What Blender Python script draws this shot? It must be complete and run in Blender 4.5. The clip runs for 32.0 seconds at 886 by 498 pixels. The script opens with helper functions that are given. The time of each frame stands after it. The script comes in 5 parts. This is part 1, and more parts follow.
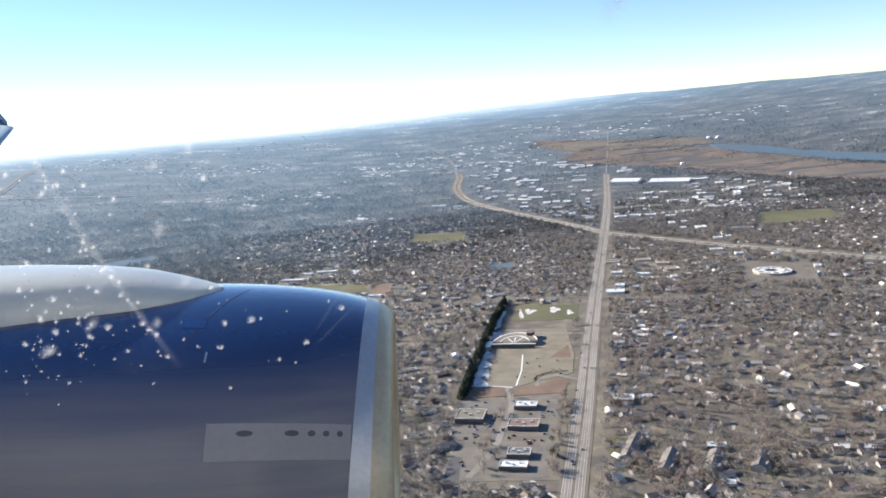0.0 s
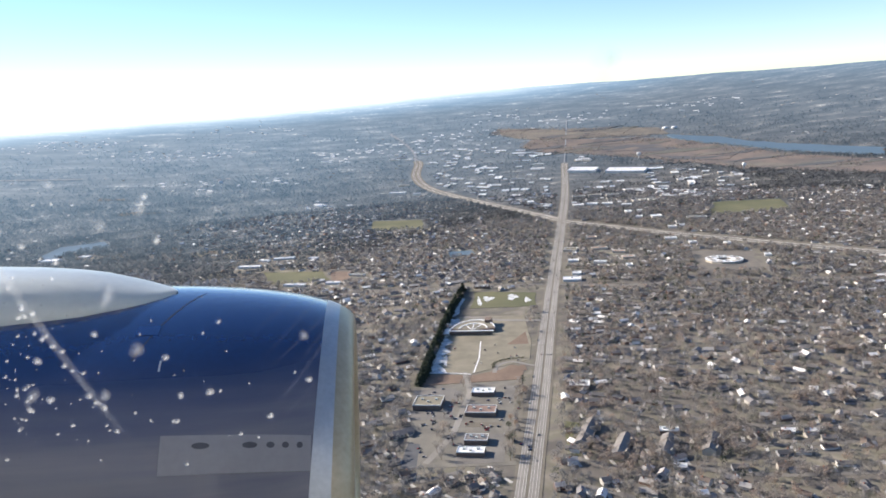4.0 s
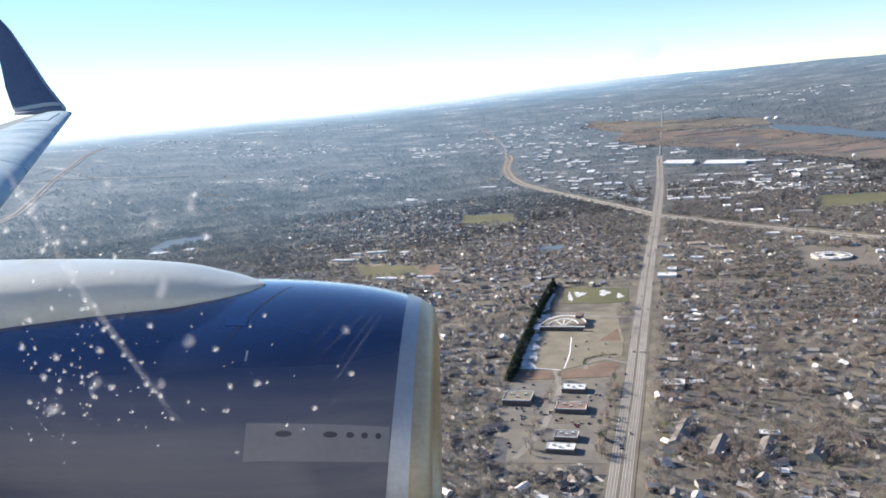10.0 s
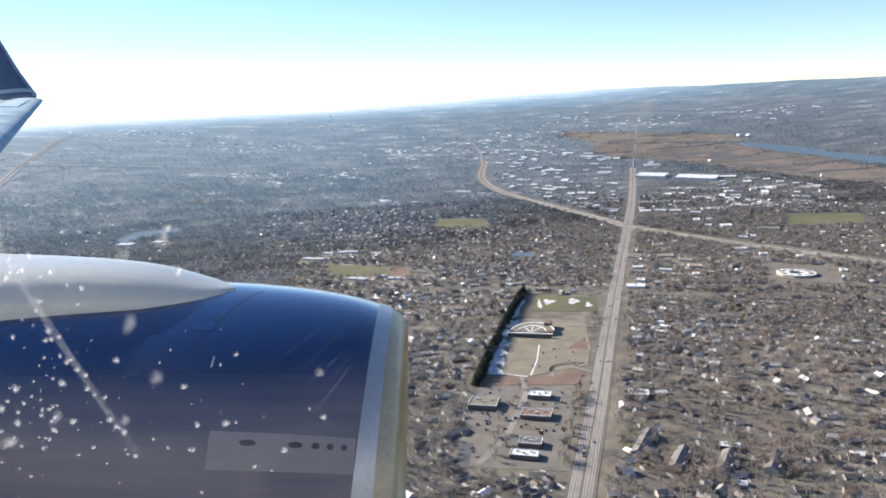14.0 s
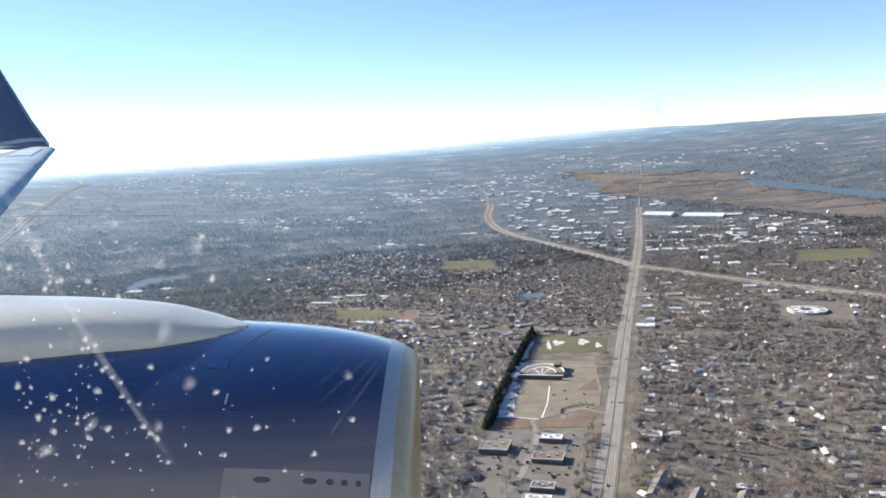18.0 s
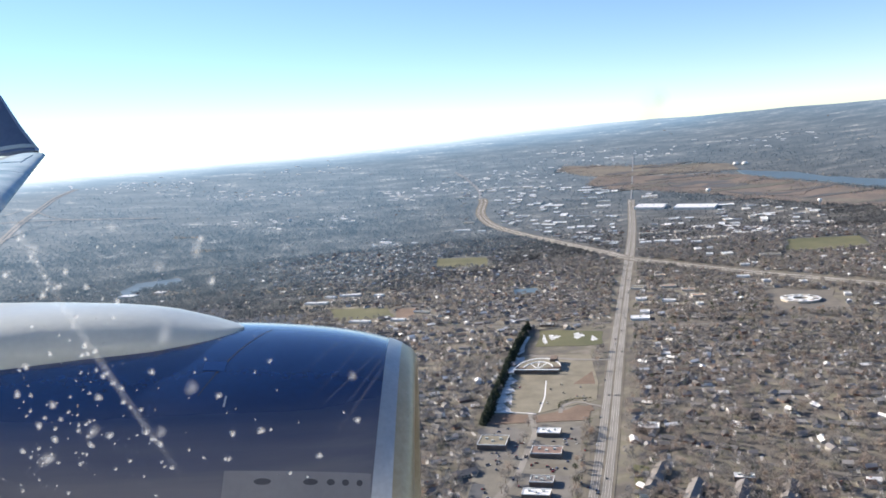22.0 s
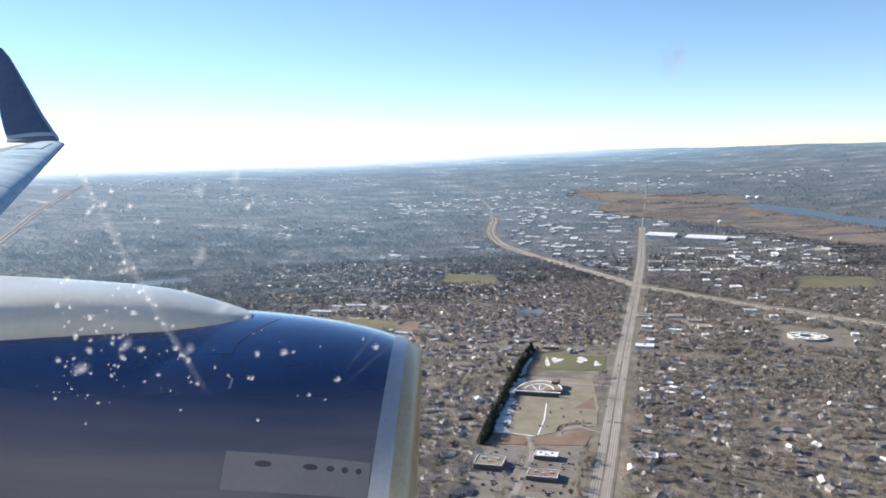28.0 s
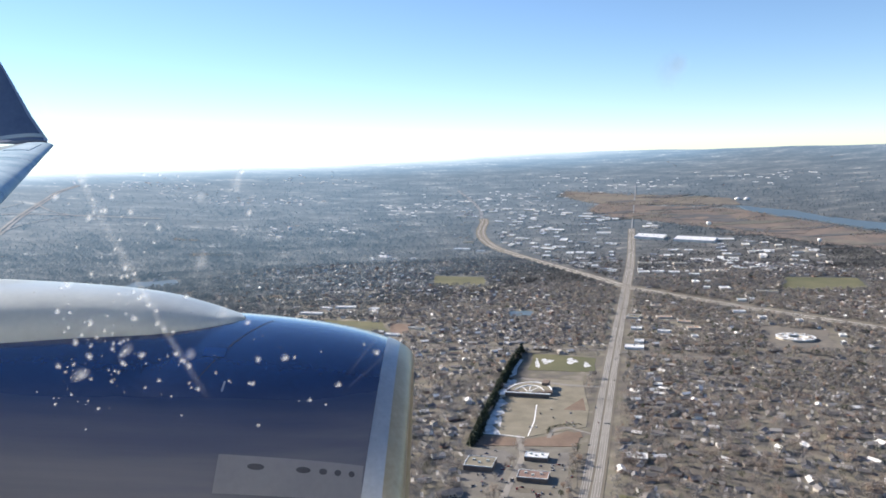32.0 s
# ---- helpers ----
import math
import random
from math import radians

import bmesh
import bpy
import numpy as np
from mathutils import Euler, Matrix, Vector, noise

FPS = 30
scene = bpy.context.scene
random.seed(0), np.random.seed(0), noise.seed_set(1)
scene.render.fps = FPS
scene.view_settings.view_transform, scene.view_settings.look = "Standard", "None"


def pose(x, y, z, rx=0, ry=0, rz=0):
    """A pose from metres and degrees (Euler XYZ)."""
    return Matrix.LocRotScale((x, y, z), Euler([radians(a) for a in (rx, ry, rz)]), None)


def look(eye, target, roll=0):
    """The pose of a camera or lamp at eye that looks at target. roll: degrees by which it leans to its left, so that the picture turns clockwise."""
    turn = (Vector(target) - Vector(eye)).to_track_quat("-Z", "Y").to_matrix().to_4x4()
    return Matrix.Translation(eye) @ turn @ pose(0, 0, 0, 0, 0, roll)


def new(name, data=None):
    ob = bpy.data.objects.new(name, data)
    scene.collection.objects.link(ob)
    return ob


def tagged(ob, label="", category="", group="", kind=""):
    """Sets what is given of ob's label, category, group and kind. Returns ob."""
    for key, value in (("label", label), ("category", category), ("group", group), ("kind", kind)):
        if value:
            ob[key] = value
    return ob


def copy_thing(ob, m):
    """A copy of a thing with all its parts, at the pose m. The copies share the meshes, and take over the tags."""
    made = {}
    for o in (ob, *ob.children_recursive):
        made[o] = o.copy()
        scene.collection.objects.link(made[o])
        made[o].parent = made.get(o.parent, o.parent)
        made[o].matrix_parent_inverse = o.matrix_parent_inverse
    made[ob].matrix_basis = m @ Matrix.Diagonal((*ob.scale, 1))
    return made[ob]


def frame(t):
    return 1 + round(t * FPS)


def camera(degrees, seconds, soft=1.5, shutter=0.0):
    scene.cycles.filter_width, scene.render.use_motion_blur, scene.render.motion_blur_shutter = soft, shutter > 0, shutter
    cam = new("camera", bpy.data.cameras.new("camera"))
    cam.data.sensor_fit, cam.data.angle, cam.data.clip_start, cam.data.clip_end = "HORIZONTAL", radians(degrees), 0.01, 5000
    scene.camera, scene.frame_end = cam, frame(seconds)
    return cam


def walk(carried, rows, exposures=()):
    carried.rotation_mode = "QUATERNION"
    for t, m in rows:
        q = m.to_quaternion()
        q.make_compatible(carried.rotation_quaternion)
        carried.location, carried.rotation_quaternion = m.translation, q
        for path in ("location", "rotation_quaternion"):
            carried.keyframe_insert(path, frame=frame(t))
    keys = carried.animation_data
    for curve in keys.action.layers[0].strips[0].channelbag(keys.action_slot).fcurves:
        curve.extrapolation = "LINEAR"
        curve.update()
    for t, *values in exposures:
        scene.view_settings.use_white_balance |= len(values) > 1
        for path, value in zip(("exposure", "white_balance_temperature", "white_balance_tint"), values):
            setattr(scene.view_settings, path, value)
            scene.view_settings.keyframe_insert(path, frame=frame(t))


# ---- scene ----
cam = camera(60.0, 32.0, soft=1.7)
EYE = 360.0
walk(cam, [
    (0.0, pose(0.004, -0.050, 359.901, 79.35, 5.11, 2.31)),
    (0.5, pose(0.006, -0.042, 359.909, 80.46, 4.81, 1.98)),
    (1.0, pose(0.001, -0.031, 359.907, 80.73, 3.57, -0.00)),
    (1.5, pose(-0.000, -0.012, 359.936, 80.82, 3.86, -0.12)),
    (2.0, pose(-0.004, 0.005, 359.965, 79.92, 3.53, -1.28)),
    (2.5, pose(-0.012, 0.026, 359.999, 79.49, 3.95, -0.19)),
    (3.0, pose(-0.019, 0.037, 360.004, 79.37, 5.05, -1.29)),
    (3.5, pose(-0.016, 0.040, 359.998, 77.98, 4.55, -1.31)),
    (5.5, pose(-0.012, 0.028, 359.957, 78.98, 3.62, 1.23)),
    (6.0, pose(-0.007, 0.021, 359.948, 78.91, 2.79, 0.39)),
    (6.5, pose(-0.003, 0.018, 359.946, 78.90, 2.21, 1.92)),
    (7.0, pose(-0.004, 0.024, 359.959, 78.04, 2.40, 2.85)),
    (7.5, pose(0.001, 0.024, 359.972, 79.27, 5.41, 5.21)),
    (8.0, pose(0.007, 0.015, 359.952, 80.05, 5.79, 4.77)),
    (8.5, pose(0.017, 0.020, 359.963, 79.97, 6.25, 5.12)),
    (9.0, pose(0.028, 0.021, 359.954, 79.82, 5.10, 5.36)),
    (9.5, pose(0.035, 0.035, 359.980, 78.81, 5.88, 5.47)),
    (10.0, pose(0.048, 0.044, 359.986, 78.29, 5.31, 6.01)),
    (10.5, pose(0.050, 0.053, 360.004, 77.11, 3.59, 5.14)),
    (11.0, pose(0.052, 0.058, 360.012, 76.88, 3.86, 5.13)),
    (11.5, pose(0.052, 0.065, 360.024, 77.13, 3.27, 4.81)),
    (12.0, pose(0.050, 0.075, 360.036, 77.40, 3.07, 4.41)),
    (12.5, pose(0.050, 0.077, 360.038, 77.82, 2.59, 4.38)),
    (13.0, pose(0.046, 0.080, 360.044, 78.24, 2.66, 4.44)),
    (13.5, pose(0.043, 0.073, 360.031, 78.82, 2.44, 4.68)),
    (14.0, pose(0.038, 0.072, 360.033, 78.40, 2.68, 4.41)),
    (14.5, pose(0.036, 0.068, 360.033, 78.78, 2.84, 4.28)),
    (16.5, pose(0.029, 0.065, 360.033, 79.65, 5.00, 4.93)),
    (17.0, pose(0.027, 0.052, 360.019, 79.94, 4.89, 5.22)),
    (17.5, pose(0.022, 0.040, 360.004, 80.50, 4.33, 4.61)),
    (18.0, pose(0.018, 0.031, 359.993, 81.59, 3.69, 4.79)),
    (18.5, pose(0.015, 0.024, 359.990, 81.71, 3.87, 4.52)),
    (19.0, pose(0.018, 0.025, 359.994, 81.43, 3.94, 4.40)),
    (19.5, pose(0.019, 0.032, 359.998, 81.15, 4.20, 4.49)),
    (20.0, pose(0.015, 0.037, 360.002, 81.06, 4.91, 4.64)),
    (20.5, pose(0.012, 0.043, 360.002, 81.07, 5.28, 4.61)),
    (21.0, pose(0.010, 0.046, 360.007, 81.33, 5.76, 4.58)),
    (21.5, pose(0.010, 0.042, 359.997, 81.17, 5.36, 4.24)),
    (22.0, pose(0.007, 0.039, 359.992, 81.32, 4.94, 4.13)),
    (22.5, pose(0.003, 0.034, 359.988, 81.58, 4.48, 4.10)),
    (23.0, pose(0.000, 0.028, 359.984, 81.53, 4.27, 4.11)),
    (23.5, pose(0.000, 0.023, 359.985, 80.30, 3.26, 4.77)),
    (24.0, pose(0.000, 0.021, 359.990, 79.04, 3.58, 4.95)),
    (24.5, pose(-0.005, 0.020, 359.991, 79.61, 3.31, 5.08)),
    (25.0, pose(-0.007, 0.009, 359.973, 79.50, 2.33, 4.30)),
    (25.5, pose(-0.008, 0.001, 359.965, 80.42, 1.96, 4.30)),
    (27.5, pose(-0.008, -0.024, 359.915, 82.17, 1.58, 5.26)),
    (28.0, pose(-0.010, -0.034, 359.903, 82.56, 1.61, 5.24)),
    (28.5, pose(-0.009, -0.039, 359.899, 82.16, 2.54, 5.38)),
    (29.0, pose(-0.009, -0.039, 359.905, 81.42, 2.81, 5.37)),
    (29.5, pose(-0.012, -0.041, 359.906, 82.01, 2.68, 5.36)),
    (30.0, pose(-0.015, -0.047, 359.896, 82.70, 1.69, 5.17)),
    (30.5, pose(-0.016, -0.049, 359.894, 83.32, 0.27, 4.99)),
    (31.0, pose(-0.021, -0.047, 359.899, 83.82, 0.29, 4.77)),
    (31.5, pose(-0.023, -0.044, 359.907, 83.69, 0.23, 4.59)),
    (32.0, pose(-0.023, -0.041, 359.910, 82.65, 1.53, 4.51)),
], exposures=[(0.0, 1.12, 6450, 10), (18.0, 1.1, 6450, 10), (32.0, 1.04, 6450, 10)])

# ---- daylight: low winter sun, clear hazy sky ----
SUN_EL, SUN_AZ = radians(26), radians(-62)
world = bpy.data.worlds.new("sky")
scene.world = world
world.use_nodes = True
wn = world.node_tree.nodes
sky = wn.new("ShaderNodeTexSky")
sky.sky_type = "NISHITA"
sky.sun_disc = False
sky.sun_elevation, sky.sun_rotation = SUN_EL, SUN_AZ
sky.altitude, sky.air_density, sky.dust_density, sky.ozone_density = 360.0, 0.75, 0.0, 3.4
wn["Background"].inputs["Strength"].default_value = 0.085
world.node_tree.links.new(sky.outputs["Color"], wn["Background"].inputs["Color"])
sun = new("sun", bpy.data.lights.new("sun", "SUN"))
sun.data.energy, sun.data.angle, sun.data.color = 5.0, radians(0.55), (1.0, 0.88, 0.74)
to_sun = Vector((math.sin(SUN_AZ) * math.cos(SUN_EL), math.cos(SUN_AZ) * math.cos(SUN_EL), math.sin(SUN_EL)))
sun.matrix_world = look(to_sun * 900 + Vector((0, 1500, 0)), (0, 1500, 0))

# ---- materials ----
def node_mat(name, rough=0.7, metal=0.0, coat=0.0):
    m = bpy.data.materials.new(name)
    m.use_nodes = True
    b = m.node_tree.nodes["Principled BSDF"]
    b.inputs["Roughness"].default_value, b.inputs["Metallic"].default_value = rough, metal
    b.inputs["Coat Weight"].default_value = coat
    return m, m.node_tree.nodes, m.node_tree.links, b


def ramp(nodes, stops, constant=False):
    r = nodes.new("ShaderNodeValToRGB")
    r.color_ramp.interpolation = "CONSTANT" if constant else "LINEAR"
    while len(r.color_ramp.elements) < len(stops):
        r.color_ramp.elements.new(0.5)
    for e, (at, c) in zip(r.color_ramp.elements, stops):
        e.position, e.color = at, (*c, 1)
    return r


def noisy(name, a, b_col, scale, fine, rough=0.8, metal=0.0, bump=0.0, coat=0.0, space="Object", rough_var=0.0):
    """A surface of two tones: broad stains and fine grain, scales per metre."""
    m, n, l, b = node_mat(name, rough, metal, coat)
    tc = n.new("ShaderNodeTexCoord")
    big, small = n.new("ShaderNodeTexNoise"), n.new("ShaderNodeTexNoise")
    big.inputs["Scale"].default_value, small.inputs["Scale"].default_value = scale, fine
    big.inputs["Detail"].default_value, small.inputs["Detail"].default_value = 5, 3
    for q in (big, small):
        l.new(tc.outputs[space], q.inputs["Vector"])
    add = n.new("ShaderNodeMath")
    add.operation = "MULTIPLY_ADD"
    add.inputs[1].default_value = 0.45
    l.new(small.outputs["Fac"], add.inputs[0])
    l.new(big.outputs["Fac"], add.inputs[2])
    r = ramp(n, [(0.5, a), (0.95, b_col)])
    l.new(add.outputs[0], r.inputs[0])
    l.new(r.outputs[0], b.inputs["Base Color"])
    if rough_var:
        rm = n.new("ShaderNodeMapRange")
        rm.inputs["To Min"].default_value, rm.inputs["To Max"].default_value = rough - rough_var, rough + rough_var
        l.new(big.outputs["Fac"], rm.inputs["Value"])
        l.new(rm.outputs[0], b.inputs["Roughness"])
    if bump:
        bp = n.new("ShaderNodeBump")
        bp.inputs["Strength"].default_value, bp.inputs["Distance"].default_value = bump, 0.3 / fine
        l.new(small.outputs["Fac"], bp.inputs["Height"])
        l.new(bp.outputs[0], b.inputs["Normal"])
    return m


def varied(name, stops, source, rough=0.7, constant=True, fine=0.6, thin=0.0):
    """A colour picked for each piece: source is 'object', 'island' or 'tint'."""
    m, n, l, b = node_mat(name, rough)
    if source == "object":
        s = n.new("ShaderNodeObjectInfo").outputs["Random"]
    elif source == "island":
        s = n.new("ShaderNodeNewGeometry").outputs["Random Per Island"]
    else:
        at = n.new("ShaderNodeAttribute")
        at.attribute_name = "tint"
        s = at.outputs["Fac"]
    r = ramp(n, stops, constant)
    l.new(s, r.inputs[0])
    tc, q, mix = n.new("ShaderNodeTexCoord"), n.new("ShaderNodeTexNoise"), n.new("ShaderNodeMix")
    q.inputs["Scale"].default_value, q.inputs["Detail"].default_value = fine, 4
    l.new(tc.outputs["Object"], q.inputs["Vector"])
    mr = n.new("ShaderNodeMapRange")
    mr.inputs["To Min"].default_value, mr.inputs["To Max"].default_value = 0.7, 1.25
    l.new(q.outputs["Fac"], mr.inputs["Value"])
    mix.data_type, mix.blend_type = "RGBA", "MULTIPLY"
    mix.inputs[0].default_value = 1
    l.new(r.outputs[0], mix.inputs[6])
    l.new(mr.outputs[0], mix.inputs[7])
    l.new(mix.outputs[2], b.inputs["Base Color"])
    if thin:  # twigs and dry leaves let light through
        back, both = n.new("ShaderNodeBsdfTranslucent"), n.new("ShaderNodeMixShader")
        both.inputs[0].default_value = thin
        l.new(mix.outputs[2], back.inputs["Color"])
        l.new(b.outputs[0], both.inputs[1])
        l.new(back.outputs[0], both.inputs[2])
        l.new(both.outputs[0], n["Material Output"].inputs["Surface"])
    return m


ROOFS = [(0.0, (0.09, 0.09, 0.095)), (0.25, (0.14, 0.135, 0.135)), (0.45, (0.12, 0.095, 0.08)), (0.6, (0.2, 0.19, 0.19)), (0.74, (0.34, 0.33, 0.32)), (0.885, (0.80, 0.80, 0.79))]
WALLS = [(0.0, (0.46, 0.44, 0.41)), (0.3, (0.34, 0.315, 0.285)), (0.5, (0.22, 0.14, 0.11)), (0.62, (0.30, 0.31, 0.33)), (0.78, (0.76, 0.75, 0.73))]
TREES = [(0.0, (0.275, 0.262, 0.254)), (0.3, (0.299, 0.281, 0.266)), (0.55, (0.311, 0.278, 0.254)), (0.72, (0.287, 0.271, 0.250)), (0.85, (0.336, 0.262, 0.217)), (0.925, (0.213, 0.213, 0.171)), (0.955, (0.067, 0.079, 0.055))]
roof_thing, roof_stuff = varied("shingle_roof", ROOFS, "object", 0.62), varied("shingle_roof_far", ROOFS, "island", 0.62, fine=0.2)
wall_thing, wall_stuff = varied("house_siding", WALLS, "object", 0.65), varied("house_siding_far", WALLS, "island", 0.65, fine=0.2)
# woodland twigs shifted to blue grey: haze put into the base colours
HAZE_WOODS = [(0.0, (0.183, 0.213, 0.262)), (0.35, (0.213, 0.238, 0.287)), (0.7, (0.195, 0.232, 0.275)), (0.9, (0.244, 0.244, 0.256)), (0.97, (0.098, 0.110, 0.116))]
twig_thing, twig_stuff = varied("bare_twigs", TREES, "object", 0.85, thin=0.65), varied("bare_twigs_garden", TREES, "tint", 0.85, fine=0.05, thin=0.65)
# grey twigs with a cool cast: haze of the middle distance painted in
HAZE_GREYS = [(0.0, (0.175, 0.185, 0.205)), (0.3, (0.205, 0.205, 0.21)), (0.6, (0.19, 0.195, 0.205)), (0.8, (0.235, 0.21, 0.195)), (0.93, (0.12, 0.125, 0.115)), (0.975, (0.055, 0.065, 0.055))]
twig_haze_mid = varied("haze_grey_twigs", HAZE_GREYS, "tint", 0.85, fine=0.03, thin=0.6)
OAKS = [(0.0, (0.289, 0.258, 0.237)), (0.35, (0.307, 0.263, 0.232)), (0.7, (0.269, 0.248, 0.230)), (0.88, (0.322, 0.260, 0.219))]
twig_oak = varied("dry_oak_leaves", OAKS, "tint", 0.9, fine=0.05, thin=0.45)
twig_haze_woods = varied("haze_blue_woodland_twigs", HAZE_WOODS, "tint", 0.9, fine=0.02, thin=0.5)
bark = noisy("bark", (0.10, 0.08, 0.06), (0.20, 0.16, 0.12), 0.5, 6, 0.9)
conifer = noisy("conifer_needles", (0.018, 0.028, 0.014), (0.045, 0.06, 0.03), 0.3, 3, 0.8)
brick_red = noisy("chimney_brick", (0.22, 0.10, 0.07), (0.35, 0.18, 0.13), 0.6, 8, 0.85)
concrete = noisy("worn_concrete", (0.175, 0.165, 0.152), (0.275, 0.262, 0.242), 0.02, 0.6, 0.8)
asphalt = noisy("old_asphalt", (0.11, 0.105, 0.10), (0.20, 0.19, 0.175), 0.03, 0.8, 0.75)
# bluer than the near concrete: distance haze put into the far roads' colour
far_slab = noisy("haze_grey_highway_slab", (0.185, 0.20, 0.22), (0.26, 0.275, 0.295), 0.02, 0.3, 0.8)
drive_slab = noisy("pale_driveway_slab", (0.34, 0.33, 0.31), (0.55, 0.54, 0.51), 0.02, 0.5, 0.75)
paved_lot = noisy("pale_lot", (0.16, 0.146, 0.108), (0.255, 0.232, 0.178), 0.04, 0.7, 0.75)
shop_lot = noisy("worn_shop_lot", (0.115, 0.11, 0.098), (0.20, 0.188, 0.16), 0.05, 0.7, 0.8)
leaf_floor = noisy("woodland_leaf_litter", (0.06, 0.066, 0.078), (0.098, 0.104, 0.116), 0.01, 0.2, 0.95)
verge = noisy("dry_verge", (0.112, 0.103, 0.085), (0.19, 0.172, 0.14), 0.015, 0.4, 0.9)
turf = noisy("green_turf", (0.075, 0.085, 0.042), (0.145, 0.14, 0.075), 0.012, 0.3, 0.9)
clay = noisy("bare_clay", (0.13, 0.092, 0.07), (0.215, 0.155, 0.118), 0.03, 0.4, 0.9)
reeds = noisy("russet_marsh_reeds", (0.095, 0.09, 0.092), (0.195, 0.155, 0.132), 0.012, 0.08, 0.9)
straw = noisy("straw_field", (0.10, 0.098, 0.095), (0.205, 0.182, 0.15), 0.012, 0.06, 0.9)
marsh_wet = noisy("grey_green_sedge", (0.085, 0.092, 0.085), (0.15, 0.148, 0.125), 0.01, 0.08, 0.9)
snow = noisy("thin_old_snow", (0.30, 0.31, 0.30), (0.82, 0.84, 0.86), 0.12, 1.2, 0.6)
white_paint = noisy("road_paint", (0.65, 0.64, 0.6), (0.8, 0.79, 0.75), 0.1, 2, 0.6)
white_roof = noisy("white_membrane_roof", (0.74, 0.74, 0.73), (0.86, 0.86, 0.85), 0.03, 0.5, 0.32)
lining = noisy("pale_cabin_plastic", (0.74, 0.74, 0.73), (0.82, 0.82, 0.81), 1.0, 20, 0.5)
pale_wall = noisy("pale_block_wall", (0.62, 0.60, 0.56), (0.78, 0.76, 0.72), 0.1, 1, 0.7)
brown_wall = noisy("brown_brick_wall", (0.12, 0.085, 0.065), (0.2, 0.15, 0.12), 0.1, 2, 0.8)
tan_wall = noisy("tan_block_wall", (0.40, 0.36, 0.30), (0.55, 0.50, 0.42), 0.1, 1, 0.75)
tan_roof = noisy("orange_tan_roof", (0.30, 0.20, 0.13), (0.46, 0.33, 0.22), 0.1, 2, 0.7)
roof_red = noisy("reddish_flat_roof", (0.17, 0.11, 0.09), (0.28, 0.20, 0.165), 0.1, 2, 0.7)
block_shingle = noisy("brown_grey_shingle", (0.15, 0.135, 0.125), (0.25, 0.23, 0.215), 0.2, 2.5, 0.6)
flat_roofs = varied("flat_roof", [(0.0, (0.62, 0.62, 0.60)), (0.3, (0.28, 0.27, 0.26)), (0.5, (0.78, 0.78, 0.77)), (0.75, (0.14, 0.14, 0.15))], "object", 0.5)
water, _, _, wb = node_mat("lake_water", 0.45)
wb.inputs["Base Color"].default_value = (0.11, 0.165, 0.215, 1)
wb.inputs["Specular IOR Level"].default_value = 0.2
glass_dark, _, _, gb = node_mat("tinted_glass", 0.08)
gb.inputs["Base Color"].default_value = (0.02, 0.025, 0.03, 1)
rubber, _, _, rb = node_mat("tyre_rubber", 0.85)
rb.inputs["Base Color"].default_value = (0.02, 0.02, 0.02, 1)
car_paint = varied("car_paint", [(0.0, (0.7, 0.7, 0.7)), (0.3, (0.04, 0.04, 0.045)), (0.55, (0.35, 0.36, 0.37)), (0.75, (0.25, 0.03, 0.03)), (0.88, (0.04, 0.07, 0.18))], "object", 0.25)
blue_paint = noisy("gloss_navy_paint", (0.003, 0.022, 0.10), (0.004, 0.031, 0.135), 0.8, 30, 0.2, coat=1.0, rough_var=0.06)
blue_paint.node_tree.nodes["Principled BSDF"].inputs["Coat IOR"].default_value = 1.62
blue_paint.node_tree.nodes["Principled BSDF"].inputs["Coat Roughness"].default_value = 0.18
bn, bl, bb = blue_paint.node_tree.nodes, blue_paint.node_tree.links, blue_paint.node_tree.nodes["Principled BSDF"]
# the window's pale veil painted in: grey mixed into the lower flank's colour
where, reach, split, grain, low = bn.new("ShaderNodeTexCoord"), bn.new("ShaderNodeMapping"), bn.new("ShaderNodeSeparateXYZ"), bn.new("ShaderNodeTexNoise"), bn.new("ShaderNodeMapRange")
reach.inputs["Scale"].default_value = (0.35, 3.0, 9.0)  # streaks drawn out along the air's way
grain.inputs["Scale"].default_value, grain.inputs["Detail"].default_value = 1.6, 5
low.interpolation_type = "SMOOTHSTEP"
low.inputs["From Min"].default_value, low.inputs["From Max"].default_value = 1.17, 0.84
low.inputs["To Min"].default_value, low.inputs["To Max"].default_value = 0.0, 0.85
veil_fac, veil_mix, less_coat = bn.new("ShaderNodeMath"), bn.new("ShaderNodeMix"), bn.new("ShaderNodeMapRange")
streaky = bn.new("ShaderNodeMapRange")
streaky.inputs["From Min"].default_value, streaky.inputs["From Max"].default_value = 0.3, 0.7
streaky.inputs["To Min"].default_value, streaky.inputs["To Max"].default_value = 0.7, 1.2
veil_fac.operation, veil_fac.use_clamp = "MULTIPLY", True
veil_mix.data_type = "RGBA"
veil_mix.inputs[7].default_value = (0.165, 0.168, 0.20, 1)
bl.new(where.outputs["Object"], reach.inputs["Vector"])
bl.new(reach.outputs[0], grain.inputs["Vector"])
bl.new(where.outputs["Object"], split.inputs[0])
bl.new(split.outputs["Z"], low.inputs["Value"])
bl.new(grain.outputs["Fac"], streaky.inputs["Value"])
bl.new(low.outputs[0], veil_fac.inputs[0])
bl.new(streaky.outputs[0], veil_fac.inputs[1])
bl.new(bb.inputs["Base Color"].links[0].from_socket, veil_mix.inputs[6])
bl.new(veil_fac.outputs[0], veil_mix.inputs[0])
bl.new(veil_mix.outputs[2], bb.inputs["Base Color"])
